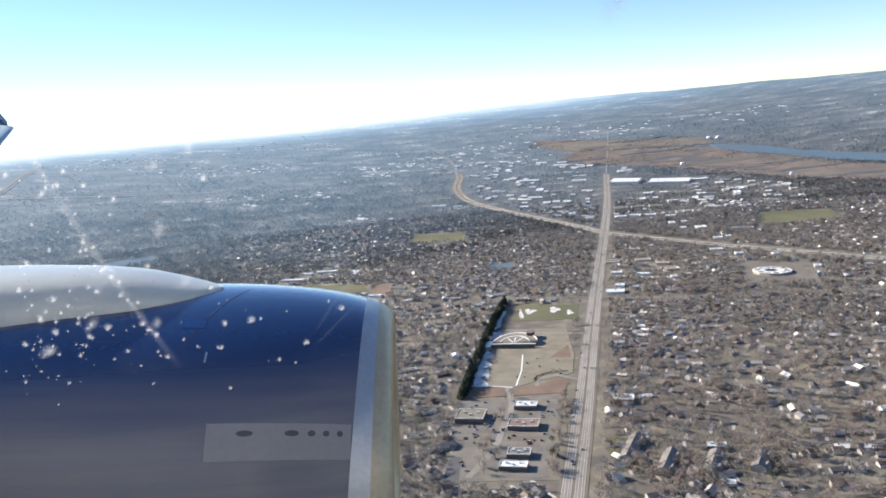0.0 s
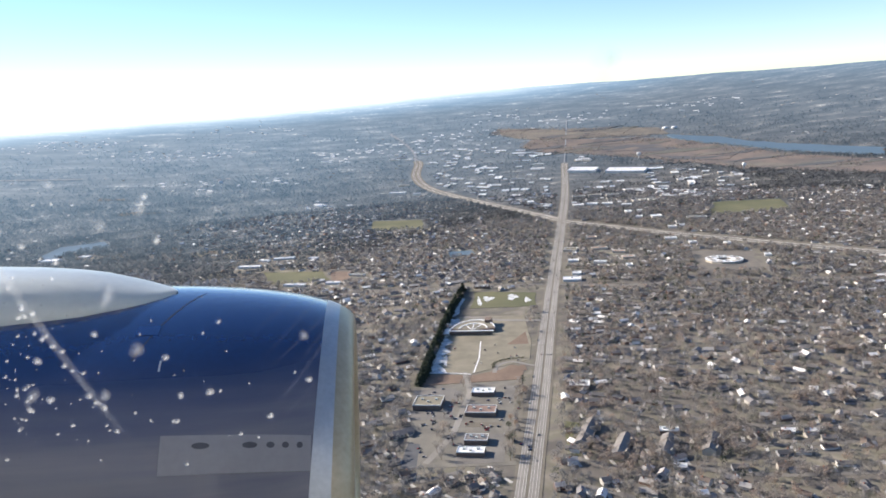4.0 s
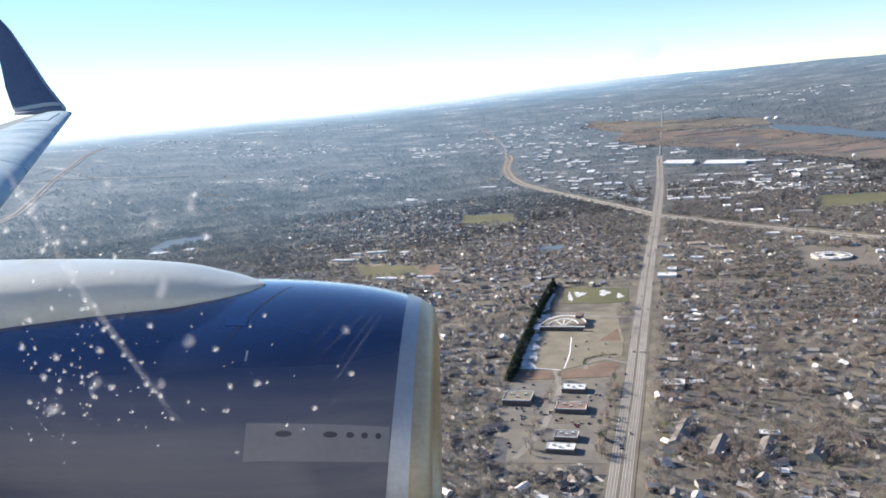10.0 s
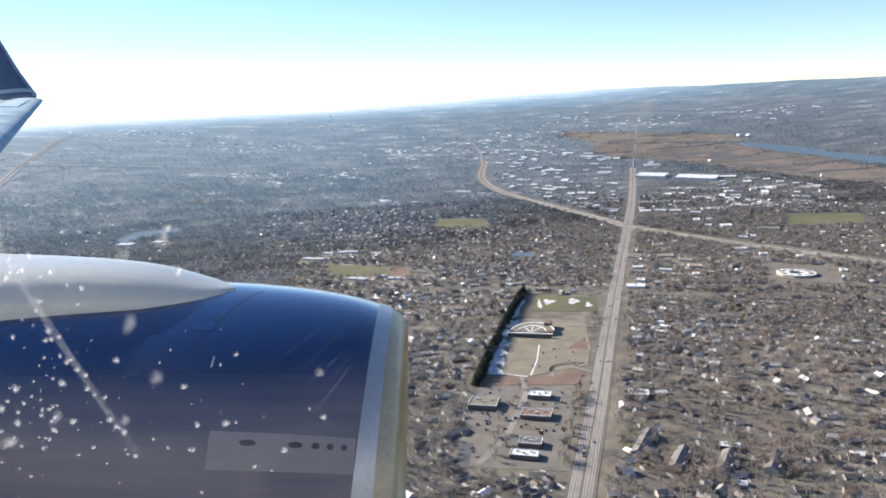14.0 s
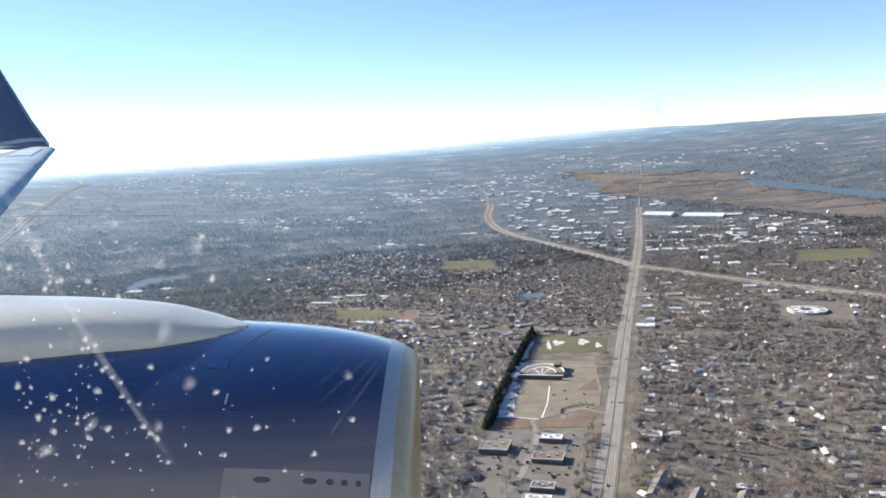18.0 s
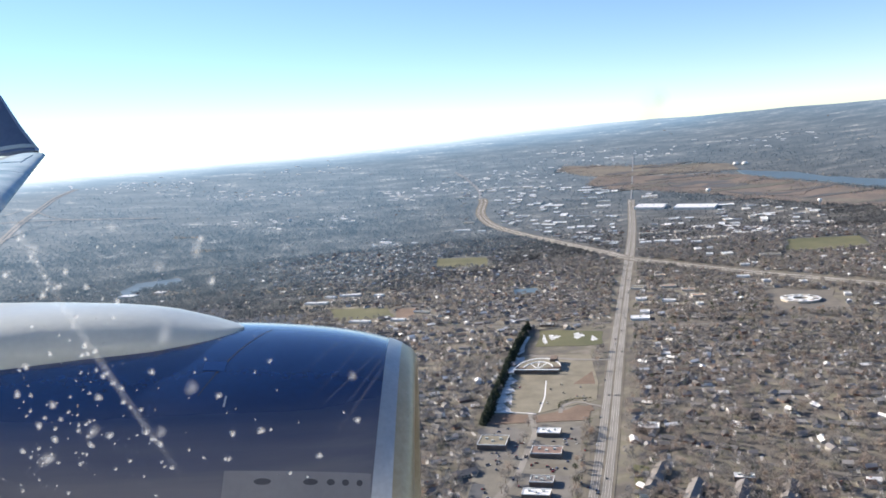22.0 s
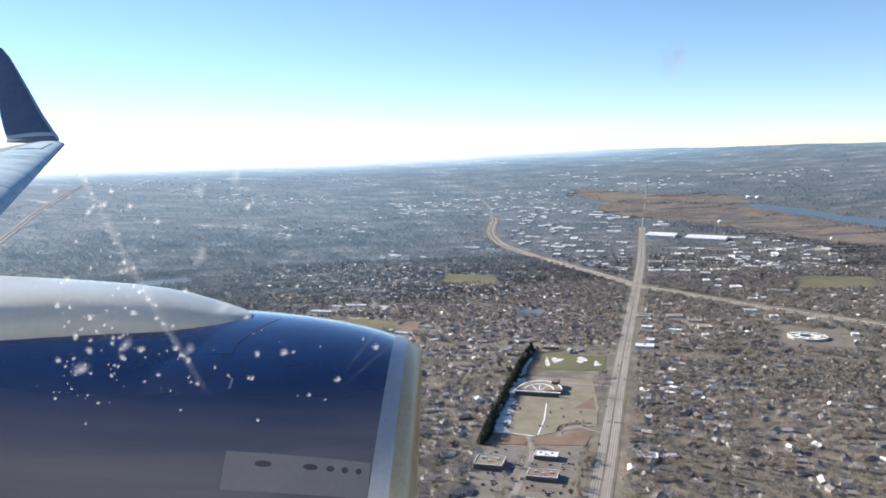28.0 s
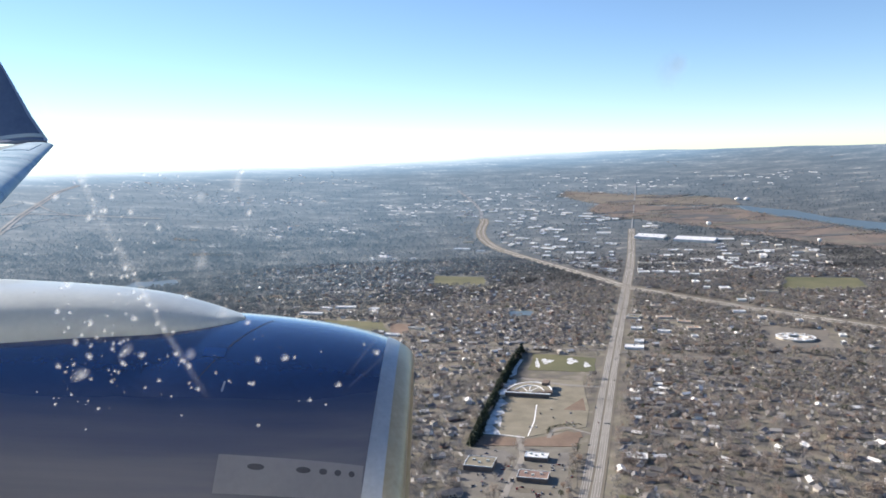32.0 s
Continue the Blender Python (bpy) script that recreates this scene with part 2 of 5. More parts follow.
less_coat.inputs["To Min"].default_value, less_coat.inputs["To Max"].default_value = 1.0, 0.25
bl.new(veil_fac.outputs[0], less_coat.inputs["Value"])
bl.new(less_coat.outputs[0], bb.inputs["Coat Weight"])
duller = bn.new("ShaderNodeMapRange")
duller.inputs["To Min"].default_value, duller.inputs["To Max"].default_value = 0.2, 0.62
bl.new(veil_fac.outputs[0], duller.inputs["Value"])
bl.new(duller.outputs[0], bb.inputs["Roughness"])
hatch_blue = noisy("hatch_blue_paint", (0.006, 0.034, 0.14), (0.008, 0.042, 0.17), 0.8, 30, 0.25, coat=0.8)
# navy made lighter: the glare over the shaded winglet is in its colour
winglet_paint = noisy("glare_paled_navy_paint", (0.06, 0.085, 0.15), (0.11, 0.14, 0.21), 0.8, 9, 0.3, coat=0.4)
pale_paint = noisy("pale_grey_paint", (0.42, 0.46, 0.45), (0.53, 0.565, 0.55), 1.2, 25, 0.35, coat=0.3)
bare_metal = noisy("polished_aluminium", (0.45, 0.48, 0.51), (0.60, 0.63, 0.66), 2.5, 40, 0.45, metal=0.8, rough_var=0.08)
duct_grey = noisy("duct_lining", (0.30, 0.27, 0.23), (0.42, 0.39, 0.34), 2, 20, 0.5, metal=0.3)
wing_aft = noisy("wing_aft_grey", (0.21, 0.27, 0.32), (0.28, 0.34, 0.39), 0.8, 18, 0.55)
wing_grey = noisy("wing_grey_paint", (0.17, 0.23, 0.30), (0.24, 0.30, 0.37), 0.7, 18, 0.6)
slat_grey = noisy("slat_pale_metal", (0.25, 0.39, 0.51), (0.47, 0.60, 0.70), 1.7, 18, 0.6)
for m in (wing_aft, wing_grey, slat_grey):
    m.node_tree.nodes["Principled BSDF"].inputs["Specular IOR Level"].default_value = 0.03
    m.node_tree.nodes["Principled BSDF"].inputs["Roughness"].default_value = 0.9
dark_gap, _, _, db = node_mat("dark_recess", 0.95)
db.inputs["Base Color"].default_value = (0.012, 0.013, 0.016, 1)
panel_grey = noisy("grey_panel", (0.235, 0.235, 0.26), (0.29, 0.29, 0.31), 2, 30, 0.6)
vent_dark = noisy("vent_shade", (0.065, 0.068, 0.082), (0.10, 0.104, 0.122), 6, 40, 0.8)
lip_beige = noisy("beige_inlet_lip", (0.37, 0.315, 0.215), (0.53, 0.465, 0.345), 3, 30, 0.4, metal=0.45)
hull_paint = noisy("pale_hull_paint", (0.60, 0.61, 0.62), (0.72, 0.73, 0.74), 0.8, 14, 0.4, coat=0.2)
speck_white = bpy.data.materials.new("dried_speck")
speck_white.use_nodes = True
sn, sl = speck_white.node_tree.nodes, speck_white.node_tree.links
sn.remove(sn["Principled BSDF"])
clear, lit, film, dense = sn.new("ShaderNodeBsdfTransparent"), sn.new("ShaderNodeBsdfTranslucent"), sn.new("ShaderNodeMixShader"), sn.new("ShaderNodeAttribute")
lit.inputs["Color"].default_value = (0.86, 0.88, 0.90, 1)
dense.attribute_name = "tint"
crust, thick = sn.new("ShaderNodeTexNoise"), sn.new("ShaderNodeMath")
crust.inputs["Scale"].default_value = 260.0
thick.operation = "MULTIPLY"
crust_range = sn.new("ShaderNodeMapRange")
crust_range.inputs["To Min"].default_value, crust_range.inputs["To Max"].default_value = 0.2, 0.55
sl.new(crust.outputs["Fac"], crust_range.inputs["Value"])
sl.new(dense.outputs["Fac"], thick.inputs[0])
sl.new(crust_range.outputs[0], thick.inputs[1])
sl.new(thick.outputs[0], film.inputs[0])
sl.new(clear.outputs[0], film.inputs[1])
sl.new(lit.outputs[0], film.inputs[2])
sl.new(film.outputs[0], sn["Material Output"].inputs["Surface"])

smudge_grey = speck_white.copy()
smudge_grey.name = "thin_grey_smudge"
smudge_grey.node_tree.nodes["Translucent BSDF"].inputs["Color"].default_value = (0.30, 0.29, 0.28, 1)


def ground_material(name):
    m, n, l, b = node_mat(name, 0.95)
    tc = n.new("ShaderNodeTexCoord")
    def tex(scale, detail=4):
        q = n.new("ShaderNodeTexNoise")
        q.inputs["Scale"].default_value, q.inputs["Detail"].default_value = scale, detail
        l.new(tc.outputs["Object"], q.inputs["Vector"])
        return q.outputs["Fac"]
    lawn = ramp(n, [(0.34, (0.095, 0.092, 0.09)), (0.46, (0.14, 0.134, 0.127)), (0.54, (0.145, 0.144, 0.118)), (0.66, (0.22, 0.207, 0.188))])
    l.new(tex(0.03, 8), lawn.inputs[0])
    yards = ramp(n, [(0.35, (0.75, 0.72, 0.70)), (0.65, (1.25, 1.2, 1.1))])
    l.new(tex(0.0035, 5), yards.inputs[0])
    mix = n.new("ShaderNodeMix")
    mix.data_type, mix.blend_type = "RGBA", "MULTIPLY"
    mix.inputs[0].default_value = 1
    l.new(lawn.outputs[0], mix.inputs[6])
    l.new(yards.outputs[0], mix.inputs[7])
    l.new(mix.outputs[2], b.inputs["Base Color"])
    return m


def hazy_land(name, thin=0.0):
    """The last hills before the skyline, distance haze put in as a blue glow."""
    m, n, l, b = node_mat(name, 1.0)
    tc, q, sc = n.new("ShaderNodeTexCoord"), n.new("ShaderNodeTexNoise"), n.new("ShaderNodeMapping")
    sc.inputs["Scale"].default_value = (0.006, 0.016, 0.01)
    q.inputs["Scale"].default_value, q.inputs["Detail"].default_value = 1.0, 12
    l.new(tc.outputs["Object"], sc.inputs["Vector"])
    l.new(sc.outputs[0], q.inputs["Vector"])
    k = 1.4 if thin else 1.0  # a paler ramp lifts crowns that would draw too dark
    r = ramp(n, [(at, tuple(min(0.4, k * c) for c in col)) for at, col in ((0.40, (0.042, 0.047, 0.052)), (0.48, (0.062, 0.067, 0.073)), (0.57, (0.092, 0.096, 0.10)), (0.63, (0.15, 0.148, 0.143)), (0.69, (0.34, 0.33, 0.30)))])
    fine = n.new("ShaderNodeTexNoise")
    fine.inputs["Scale"].default_value, fine.inputs["Detail"].default_value = 0.045, 4
    l.new(tc.outputs["Object"], fine.inputs["Vector"])
    both = n.new("ShaderNodeMath")
    both.operation = "MULTIPLY_ADD"
    both.inputs[1].default_value = 0.3
    l.new(fine.outputs["Fac"], both.inputs[0])
    half = n.new("ShaderNodeMath")
    half.operation = "MULTIPLY"
    half.inputs[1].default_value = 0.72
    l.new(q.outputs["Fac"], half.inputs[0])
    l.new(half.outputs[0], both.inputs[2])
    l.new(both.outputs[0], r.inputs[0])
    l.new(r.outputs[0], b.inputs["Base Color"])
    # distance haze: blue emission that grows with the tint attribute
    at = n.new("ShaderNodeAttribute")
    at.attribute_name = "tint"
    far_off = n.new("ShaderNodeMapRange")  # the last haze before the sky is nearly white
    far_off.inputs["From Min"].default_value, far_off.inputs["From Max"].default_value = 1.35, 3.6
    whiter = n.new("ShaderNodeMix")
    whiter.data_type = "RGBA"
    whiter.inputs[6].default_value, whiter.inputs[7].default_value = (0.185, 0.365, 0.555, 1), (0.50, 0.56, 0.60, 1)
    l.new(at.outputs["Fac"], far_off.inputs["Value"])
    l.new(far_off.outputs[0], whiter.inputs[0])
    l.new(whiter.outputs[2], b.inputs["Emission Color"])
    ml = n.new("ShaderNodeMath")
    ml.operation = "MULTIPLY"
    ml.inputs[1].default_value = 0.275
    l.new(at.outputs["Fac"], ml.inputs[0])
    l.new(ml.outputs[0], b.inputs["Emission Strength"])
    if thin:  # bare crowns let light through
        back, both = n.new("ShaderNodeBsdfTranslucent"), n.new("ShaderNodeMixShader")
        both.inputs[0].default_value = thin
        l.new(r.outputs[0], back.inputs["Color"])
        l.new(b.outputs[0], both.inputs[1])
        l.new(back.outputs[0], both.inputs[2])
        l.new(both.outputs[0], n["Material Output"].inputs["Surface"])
        # keeps the painted haze glow at full strength through the mix
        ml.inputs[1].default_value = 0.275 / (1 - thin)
    return m


haze_glow_land = hazy_land("haze_glow_land")
haze_glow_twigs = hazy_land("haze_glow_crowns", 0.68)
soil = ground_material("winter_lawns_and_leaf_litter")


# ---- building helpers ----
def np_mesh(name, verts, faces, mats, face_mat=None, tint=None, smooth=False):
    """A mesh from arrays: faces is one array (n, 3 or 4) or a list of them."""
    arrays = [np.asarray(f, np.int32) for f in (faces if isinstance(faces, list) else [faces])]
    me = bpy.data.meshes.new(name)
    verts = np.asarray(verts, np.float32).reshape(-1, 3)
    loops = np.concatenate([f.ravel() for f in arrays])
    sizes = np.concatenate([np.full(len(f), f.shape[1], np.int32) for f in arrays])
    me.vertices.add(len(verts))
    me.vertices.foreach_set("co", verts.ravel())
    me.loops.add(len(loops))
    me.loops.foreach_set("vertex_index", loops)
    me.polygons.add(len(sizes))
    me.polygons.foreach_set("loop_start", np.concatenate([[0], np.cumsum(sizes)[:-1]]).astype(np.int32))
    for m in mats:
        me.materials.append(m)
    if face_mat is not None:
        me.polygons.foreach_set("material_index", np.asarray(face_mat, np.int32))
    if tint is not None:
        at = me.attributes.new("tint", "FLOAT", "POINT")
        at.data.foreach_set("value", np.asarray(tint, np.float32))
    me.polygons.foreach_set("use_smooth", np.full(len(sizes), smooth))
    me.update(calc_edges=True)
    me.validate()
    return me


def part(name, me, parent, label=""):
    ob = new(name, me)
    ob.parent = parent
    return tagged(ob, label)


def box_arrays(x0, x1, y0, y1, z0, z1):
    v = np.array([(x, y, z) for z in (z0, z1) for y in (y0, y1) for x in (x0, x1)], float)
    f = np.array([(0, 1, 5, 4), (1, 3, 7, 5), (3, 2, 6, 7), (2, 0, 4, 6), (4, 5, 7, 6), (0, 2, 3, 1)])
    return v, f


def box_mesh(name, x0, x1, y0, y1, z0, z1, m):
    v, f = box_arrays(x0, x1, y0, y1, z0, z1)
    return np_mesh(name, v, f, [m])


def join(pieces):
    vs, fs, k = [], [], 0
    for v, f in pieces:
        vs.append(v)
        fs.append(np.asarray(f) + k)
        k += len(v)
    return np.concatenate(vs), np.concatenate(fs)


def terrain(x, y):
    """Flat land that rises slowly far out."""
    r = np.hypot(x, y)
    return 321.0 * (np.clip(r - 2500.0, 0, None) / 2430.0) ** 1.5


def on_land(x, y, a, lift=0.0):
    """A pose on the ground, square to the slope."""
    e = 5.0
    nrm = Vector((float(terrain(x - e, y) - terrain(x + e, y)), float(terrain(x, y - e) - terrain(x, y + e)), 2 * e)).normalized()
    turn = nrm.to_track_quat("Z", "Y").to_matrix().to_4x4()
    head = math.degrees(math.atan2(turn[1][0], turn[0][0]))
    return Matrix.Translation((x, y, float(terrain(x, y)) + lift)) @ turn @ pose(0, 0, 0, 0, 0, a - head)


def inside(x, y, poly):
    c = np.zeros(np.shape(x), bool)
    for (xa, ya), (xb, yb) in zip(poly, poly[1:] + poly[:1]):
        if ya != yb:
            c ^= ((ya > y) != (yb > y)) & (x < (xb - xa) * (y - ya) / (yb - ya) + xa)
    return c


def from_line(x, y, line):
    d = np.full(np.shape(x), 1e9)
    for (xa, ya), (xb, yb) in zip(line, line[1:]):
        t = np.clip(((x - xa) * (xb - xa) + (y - ya) * (yb - ya)) / ((xb - xa) ** 2 + (yb - ya) ** 2), 0, 1)
        d = np.minimum(d, np.hypot(x - xa - t * (xb - xa), y - ya - t * (yb - ya)))
    return d


def smooth_line(pts, step=25.0):
    p = [np.array(q, float) for q in pts]
    p = [2 * p[0] - p[1]] + p + [2 * p[-1] - p[-2]]
    out = []
    for a, b, c, d in zip(p, p[1:], p[2:], p[3:]):
        k = max(2, int(np.hypot(*(c - b)) / step))
        for t in np.arange(k) / k:
            out.append(0.5 * (2 * b + (c - a) * t + (2 * a - 5 * b + 4 * c - d) * t * t + (3 * b - a - 3 * c + d) * t ** 3))
    return np.array(out + [p[-2]])


def strip(line, w0, w1, lift, z_side=0.0):
    """A band of ground between two offsets from a line, with a lip of thickness under it."""
    t = np.gradient(line, axis=0)
    nrm = np.stack([t[:, 1], -t[:, 0]], -1) / np.hypot(t[:, 0], t[:, 1])[:, None]
    rows = []
    for w, drop in ((w0, 0.3), (w0, 0), (w1, 0), (w1, 0.3)):
        q = line + nrm * w
        rows.append(np.column_stack([q, terrain(q[:, 0], q[:, 1]) + lift - drop]))
    v = np.stack(rows, 1).reshape(-1, 3)
    n = len(line)
    f = [(4 * i + k, 4 * i + k + 1, 4 * i + k + 5, 4 * i + k + 4) for i in range(n - 1) for k in range(3)]
    return v, np.array(f)


def ragged(poly, step=28.0, amp=20.0):
    """The same outline with a natural, uneven edge."""
    out = []
    for (xa, ya), (xb, yb) in zip(poly, poly[1:] + poly[:1]):
        k = max(1, int(math.hypot(xb - xa, yb - ya) / step))
        for t in range(k):
            x, y = xa + (xb - xa) * t / k, ya + (yb - ya) * t / k
            d = noise.noise_vector(Vector((x / 60.0, y / 60.0, 0.3))) * amp
            out.append((x + d.x, y + d.y))
    return out


def blob(cx, cy, rx, ry, seed):
    """A ragged roundish outline."""
    g = np.random.default_rng(seed)
    a = np.arange(22) * 2 * math.pi / 22
    k = 1 + 0.28 * np.sin(3 * a + seed) + g.uniform(-0.3, 0.3, 22)
    return [(float(p), float(q)) for p, q in zip(cx + rx * k * np.cos(a), cy + ry * k * np.sin(a))]


def ground_patch(name, poly, m, lift, label, category):
    """A slab on the ground with its own edge, bent to the land."""
    bm = bmesh.new()
    vs = [bm.verts.new((x, y, 0)) for x, y in poly]
    bm.faces.new(vs)
    bmesh.ops.triangulate(bm, faces=bm.faces[:])
    long_edges = [e for e in bm.edges if e.calc_length() > 160]
    for _ in range(3):
        long_edges = [e for e in bm.edges if e.calc_length() > 120]
        if long_edges:
            bmesh.ops.subdivide_edges(bm, edges=long_edges, cuts=1)
            bmesh.ops.triangulate(bm, faces=[f for f in bm.faces if len(f.verts) > 3])
    rim = [e for e in bm.edges if e.is_boundary]
    for v in bm.verts:
        v.co.z = terrain(v.co.x, v.co.y) + lift
    r = bmesh.ops.extrude_edge_only(bm, edges=rim)
    for v in r["geom"]:
        if isinstance(v, bmesh.types.BMVert):
            v.co.z -= lift + 0.3
    bmesh.ops.recalc_face_normals(bm, faces=bm.faces[:])
    me = bpy.data.meshes.new(name)
    bm.to_mesh(me)
    bm.free()
    me.materials.append(m)
    return tagged(new(name, me), label, category, kind="structure")


# ---- the plan of the land ----
ARTERIAL = [(40, 540), (68, 691), (99, 853), (143, 1098), (205, 1433), (304, 1955), (394, 2443), (491, 3027)]
FAR_ROAD = [(491, 3027), (585, 3539), (660, 3947)]
HIGHWAY = [(-100, 3300), (-87, 3246), (-96, 3000), (-51, 2764), (53, 2541), (164, 2295), (266, 2065), (306, 1963), (342, 1913), (446, 1787), (538, 1677), (622, 1591), (708, 1499), (880, 1330), (1120, 1110), (1400, 850)]
WEST_HIGHWAY = [(-900, 620), (-1142, 931), (-1370, 1249), (-1620, 1680), (-1800, 2094), (-1880, 2400), (-1900, 2600), (-1964, 2801), (-2086, 3145), (-2167, 3458), (-2213, 3662), (-2207, 3843)]
PLAYING_FIELD = [(-395, 1610), (-265, 1579), (-236, 1497), (-359, 1501)]
DIAMOND = [(-246, 1573), (-209, 1561), (-192, 1483), (-230, 1476)]
PARK = [(-203, 2179), (-68, 2144), (-51, 2010), (-198, 2025)]
FIELD_EAST = [(744, 2084), (918, 2055), (870, 1894), (666, 1888)]
CHURCH_GREEN = [(46, 1322), (147, 1294), (143, 1211), (34, 1226)]
LOT = [(-34, 943), (20, 928), (100, 965), (111, 1034), (115, 1165), (10, 1180), (-14, 1060)]
CLAY_LAWN = [(-41, 901), (82, 898), (92, 948), (23, 922), (-34, 935)]
SHOPS = [(-60, 690), (52, 680), (80, 895), (-45, 895)]
OVAL_GROUND = [(492, 1512), (614, 1480), (572, 1330), (462, 1338)]
LAKE = [(992, 3383), (1159, 3231), (1259, 3046), (1377, 2910), (1560, 2700), (1500, 2590), (1322, 2780), (1189, 3000), (1084, 3143), (1000, 3296)]
MARSH = [(428, 3561), (754, 3435), (993, 3300), (1165, 2990), (1288, 2740), (1500, 2500), (1450, 2250), (1183, 2500), (1046, 2621), (843, 2922), (583, 3180), (358, 3404)]
STRAW = [(303, 3874), (1026, 3539), (1008, 3398), (428, 3561), (313, 3689)]
POND = [(-1080, 2006), (-1082, 2129), (-980, 2173), (-927, 2094), (-1012, 2018), (-1022, 1923)]
S_LAKE = [(-809, 1280), (-767, 1293), (-761, 1236), (-796, 1113), (-790, 1018), (-750, 989), (-746, 957), (-786, 947), (-823, 999), (-848, 1065), (-837, 1137), (-811, 1197)]
WOOD_POND = [(-1235, 1440), (-1170, 1452), (-1130, 1420), (-1160, 1385), (-1220, 1390)]
POND_SMALL = [(7, 1686), (57, 1679), (61, 1637), (6, 1628)]
WOOD_FLOOR = [(-560, 1450), (-480, 1760), (-720, 1930), (-1150, 1760), (-1600, 1400), (-1450, 1120), (-900, 1150)]
EAST_YARD = [(470, 2620), (800, 2460), (1000, 2560), (760, 2830), (560, 2900)]
APARTMENTS = [(118, 680), (290, 672), (292, 776), (124, 782)]
BARE = [[(-20, 1150), (118, 1150), (152, 1300), (40, 1330)], [(-60, 680), (60, 676), (100, 960), (-50, 945)], PLAYING_FIELD, DIAMOND, PARK, FIELD_EAST, CHURCH_GREEN, LOT, CLAY_LAWN, SHOPS, OVAL_GROUND, LAKE, MARSH, STRAW, POND, POND_SMALL, S_LAKE, WOOD_POND]
ROADS = [([(170, 1345), (60, 1362), (-60, 1370), (-180, 1395)], 6), ([(178, 1340), (300, 1300), (470, 1290), (700, 1235)], 6), (ARTERIAL, 17), (FAR_ROAD, 14), (HIGHWAY, 24), (WEST_HIGHWAY, 24), ([(-2700, 2980), (-2400, 3060), (-2105, 3190), (-1850, 3225), (-1500, 3235)], 12)]


def open_land(x, y, margin):
    """True where neither road nor field lies."""
    ok = np.ones(np.shape(x), bool)
    for line, half in ROADS:
        ok &= from_line(x, y, line) > half + margin
    for poly in BARE:
        ok &= ~inside(x, y, poly)
        ok &= from_line(x, y, poly + poly[:1]) > margin * 0.6
    return ok


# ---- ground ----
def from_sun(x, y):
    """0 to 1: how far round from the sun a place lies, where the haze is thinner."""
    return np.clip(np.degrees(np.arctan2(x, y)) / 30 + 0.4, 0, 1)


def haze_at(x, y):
    """0 to 1: how strongly the painted haze pales the land with distance."""
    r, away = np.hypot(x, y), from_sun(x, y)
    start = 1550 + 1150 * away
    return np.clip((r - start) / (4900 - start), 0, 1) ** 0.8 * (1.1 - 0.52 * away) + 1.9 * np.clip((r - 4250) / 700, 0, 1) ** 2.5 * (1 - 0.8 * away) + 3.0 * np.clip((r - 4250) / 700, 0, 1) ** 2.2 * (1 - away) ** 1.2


radii = np.concatenate([np.linspace(0, 2500, 26), np.linspace(2570, 4960, 35)])
SEG = 256
ang = np.arange(SEG) * 2 * math.pi / SEG
gx, gy = radii[1:, None] * np.cos(ang), radii[1:, None] * np.sin(ang)
gv = np.concatenate([[(0, 0, 0)], np.stack([gx, gy, terrain(gx, gy)], -1).reshape(-1, 3)])
ring = np.arange(len(radii) - 2)[:, None] * SEG + 1
i0 = np.arange(SEG)[None, :]
i1 = (i0 + 1) % SEG
quads = np.stack([ring + i0, ring + SEG + i0, ring + SEG + i1, ring + i1], -1).reshape(-1, 4)
fan = np.stack([np.zeros(SEG, int), 1 + np.arange(SEG), 1 + (np.arange(SEG) + 1) % SEG], -1)
near_rings = int(np.sum(radii[1:] < 2010)) - 1
tagged(new("ground", np_mesh("ground", gv, [fan, quads[:near_rings * SEG]], [soil], smooth=True)), "brown winter lawns and leaf litter of a wide suburb", "ground", kind="structure")

# strength of the haze glow painted on the far land
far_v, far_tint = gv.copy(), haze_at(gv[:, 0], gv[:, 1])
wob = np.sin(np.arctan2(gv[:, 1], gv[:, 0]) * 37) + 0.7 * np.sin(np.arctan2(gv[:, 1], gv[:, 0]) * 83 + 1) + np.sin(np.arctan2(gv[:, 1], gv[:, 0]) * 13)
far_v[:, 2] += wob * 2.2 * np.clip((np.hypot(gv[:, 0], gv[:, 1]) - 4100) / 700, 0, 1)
tagged(new("backdrop", np_mesh("backdrop", far_v, quads[near_rings * SEG:], [haze_glow_land], tint=far_tint, smooth=True)), "low hazy blue grey wooded skyline", "skyline", kind="structure")

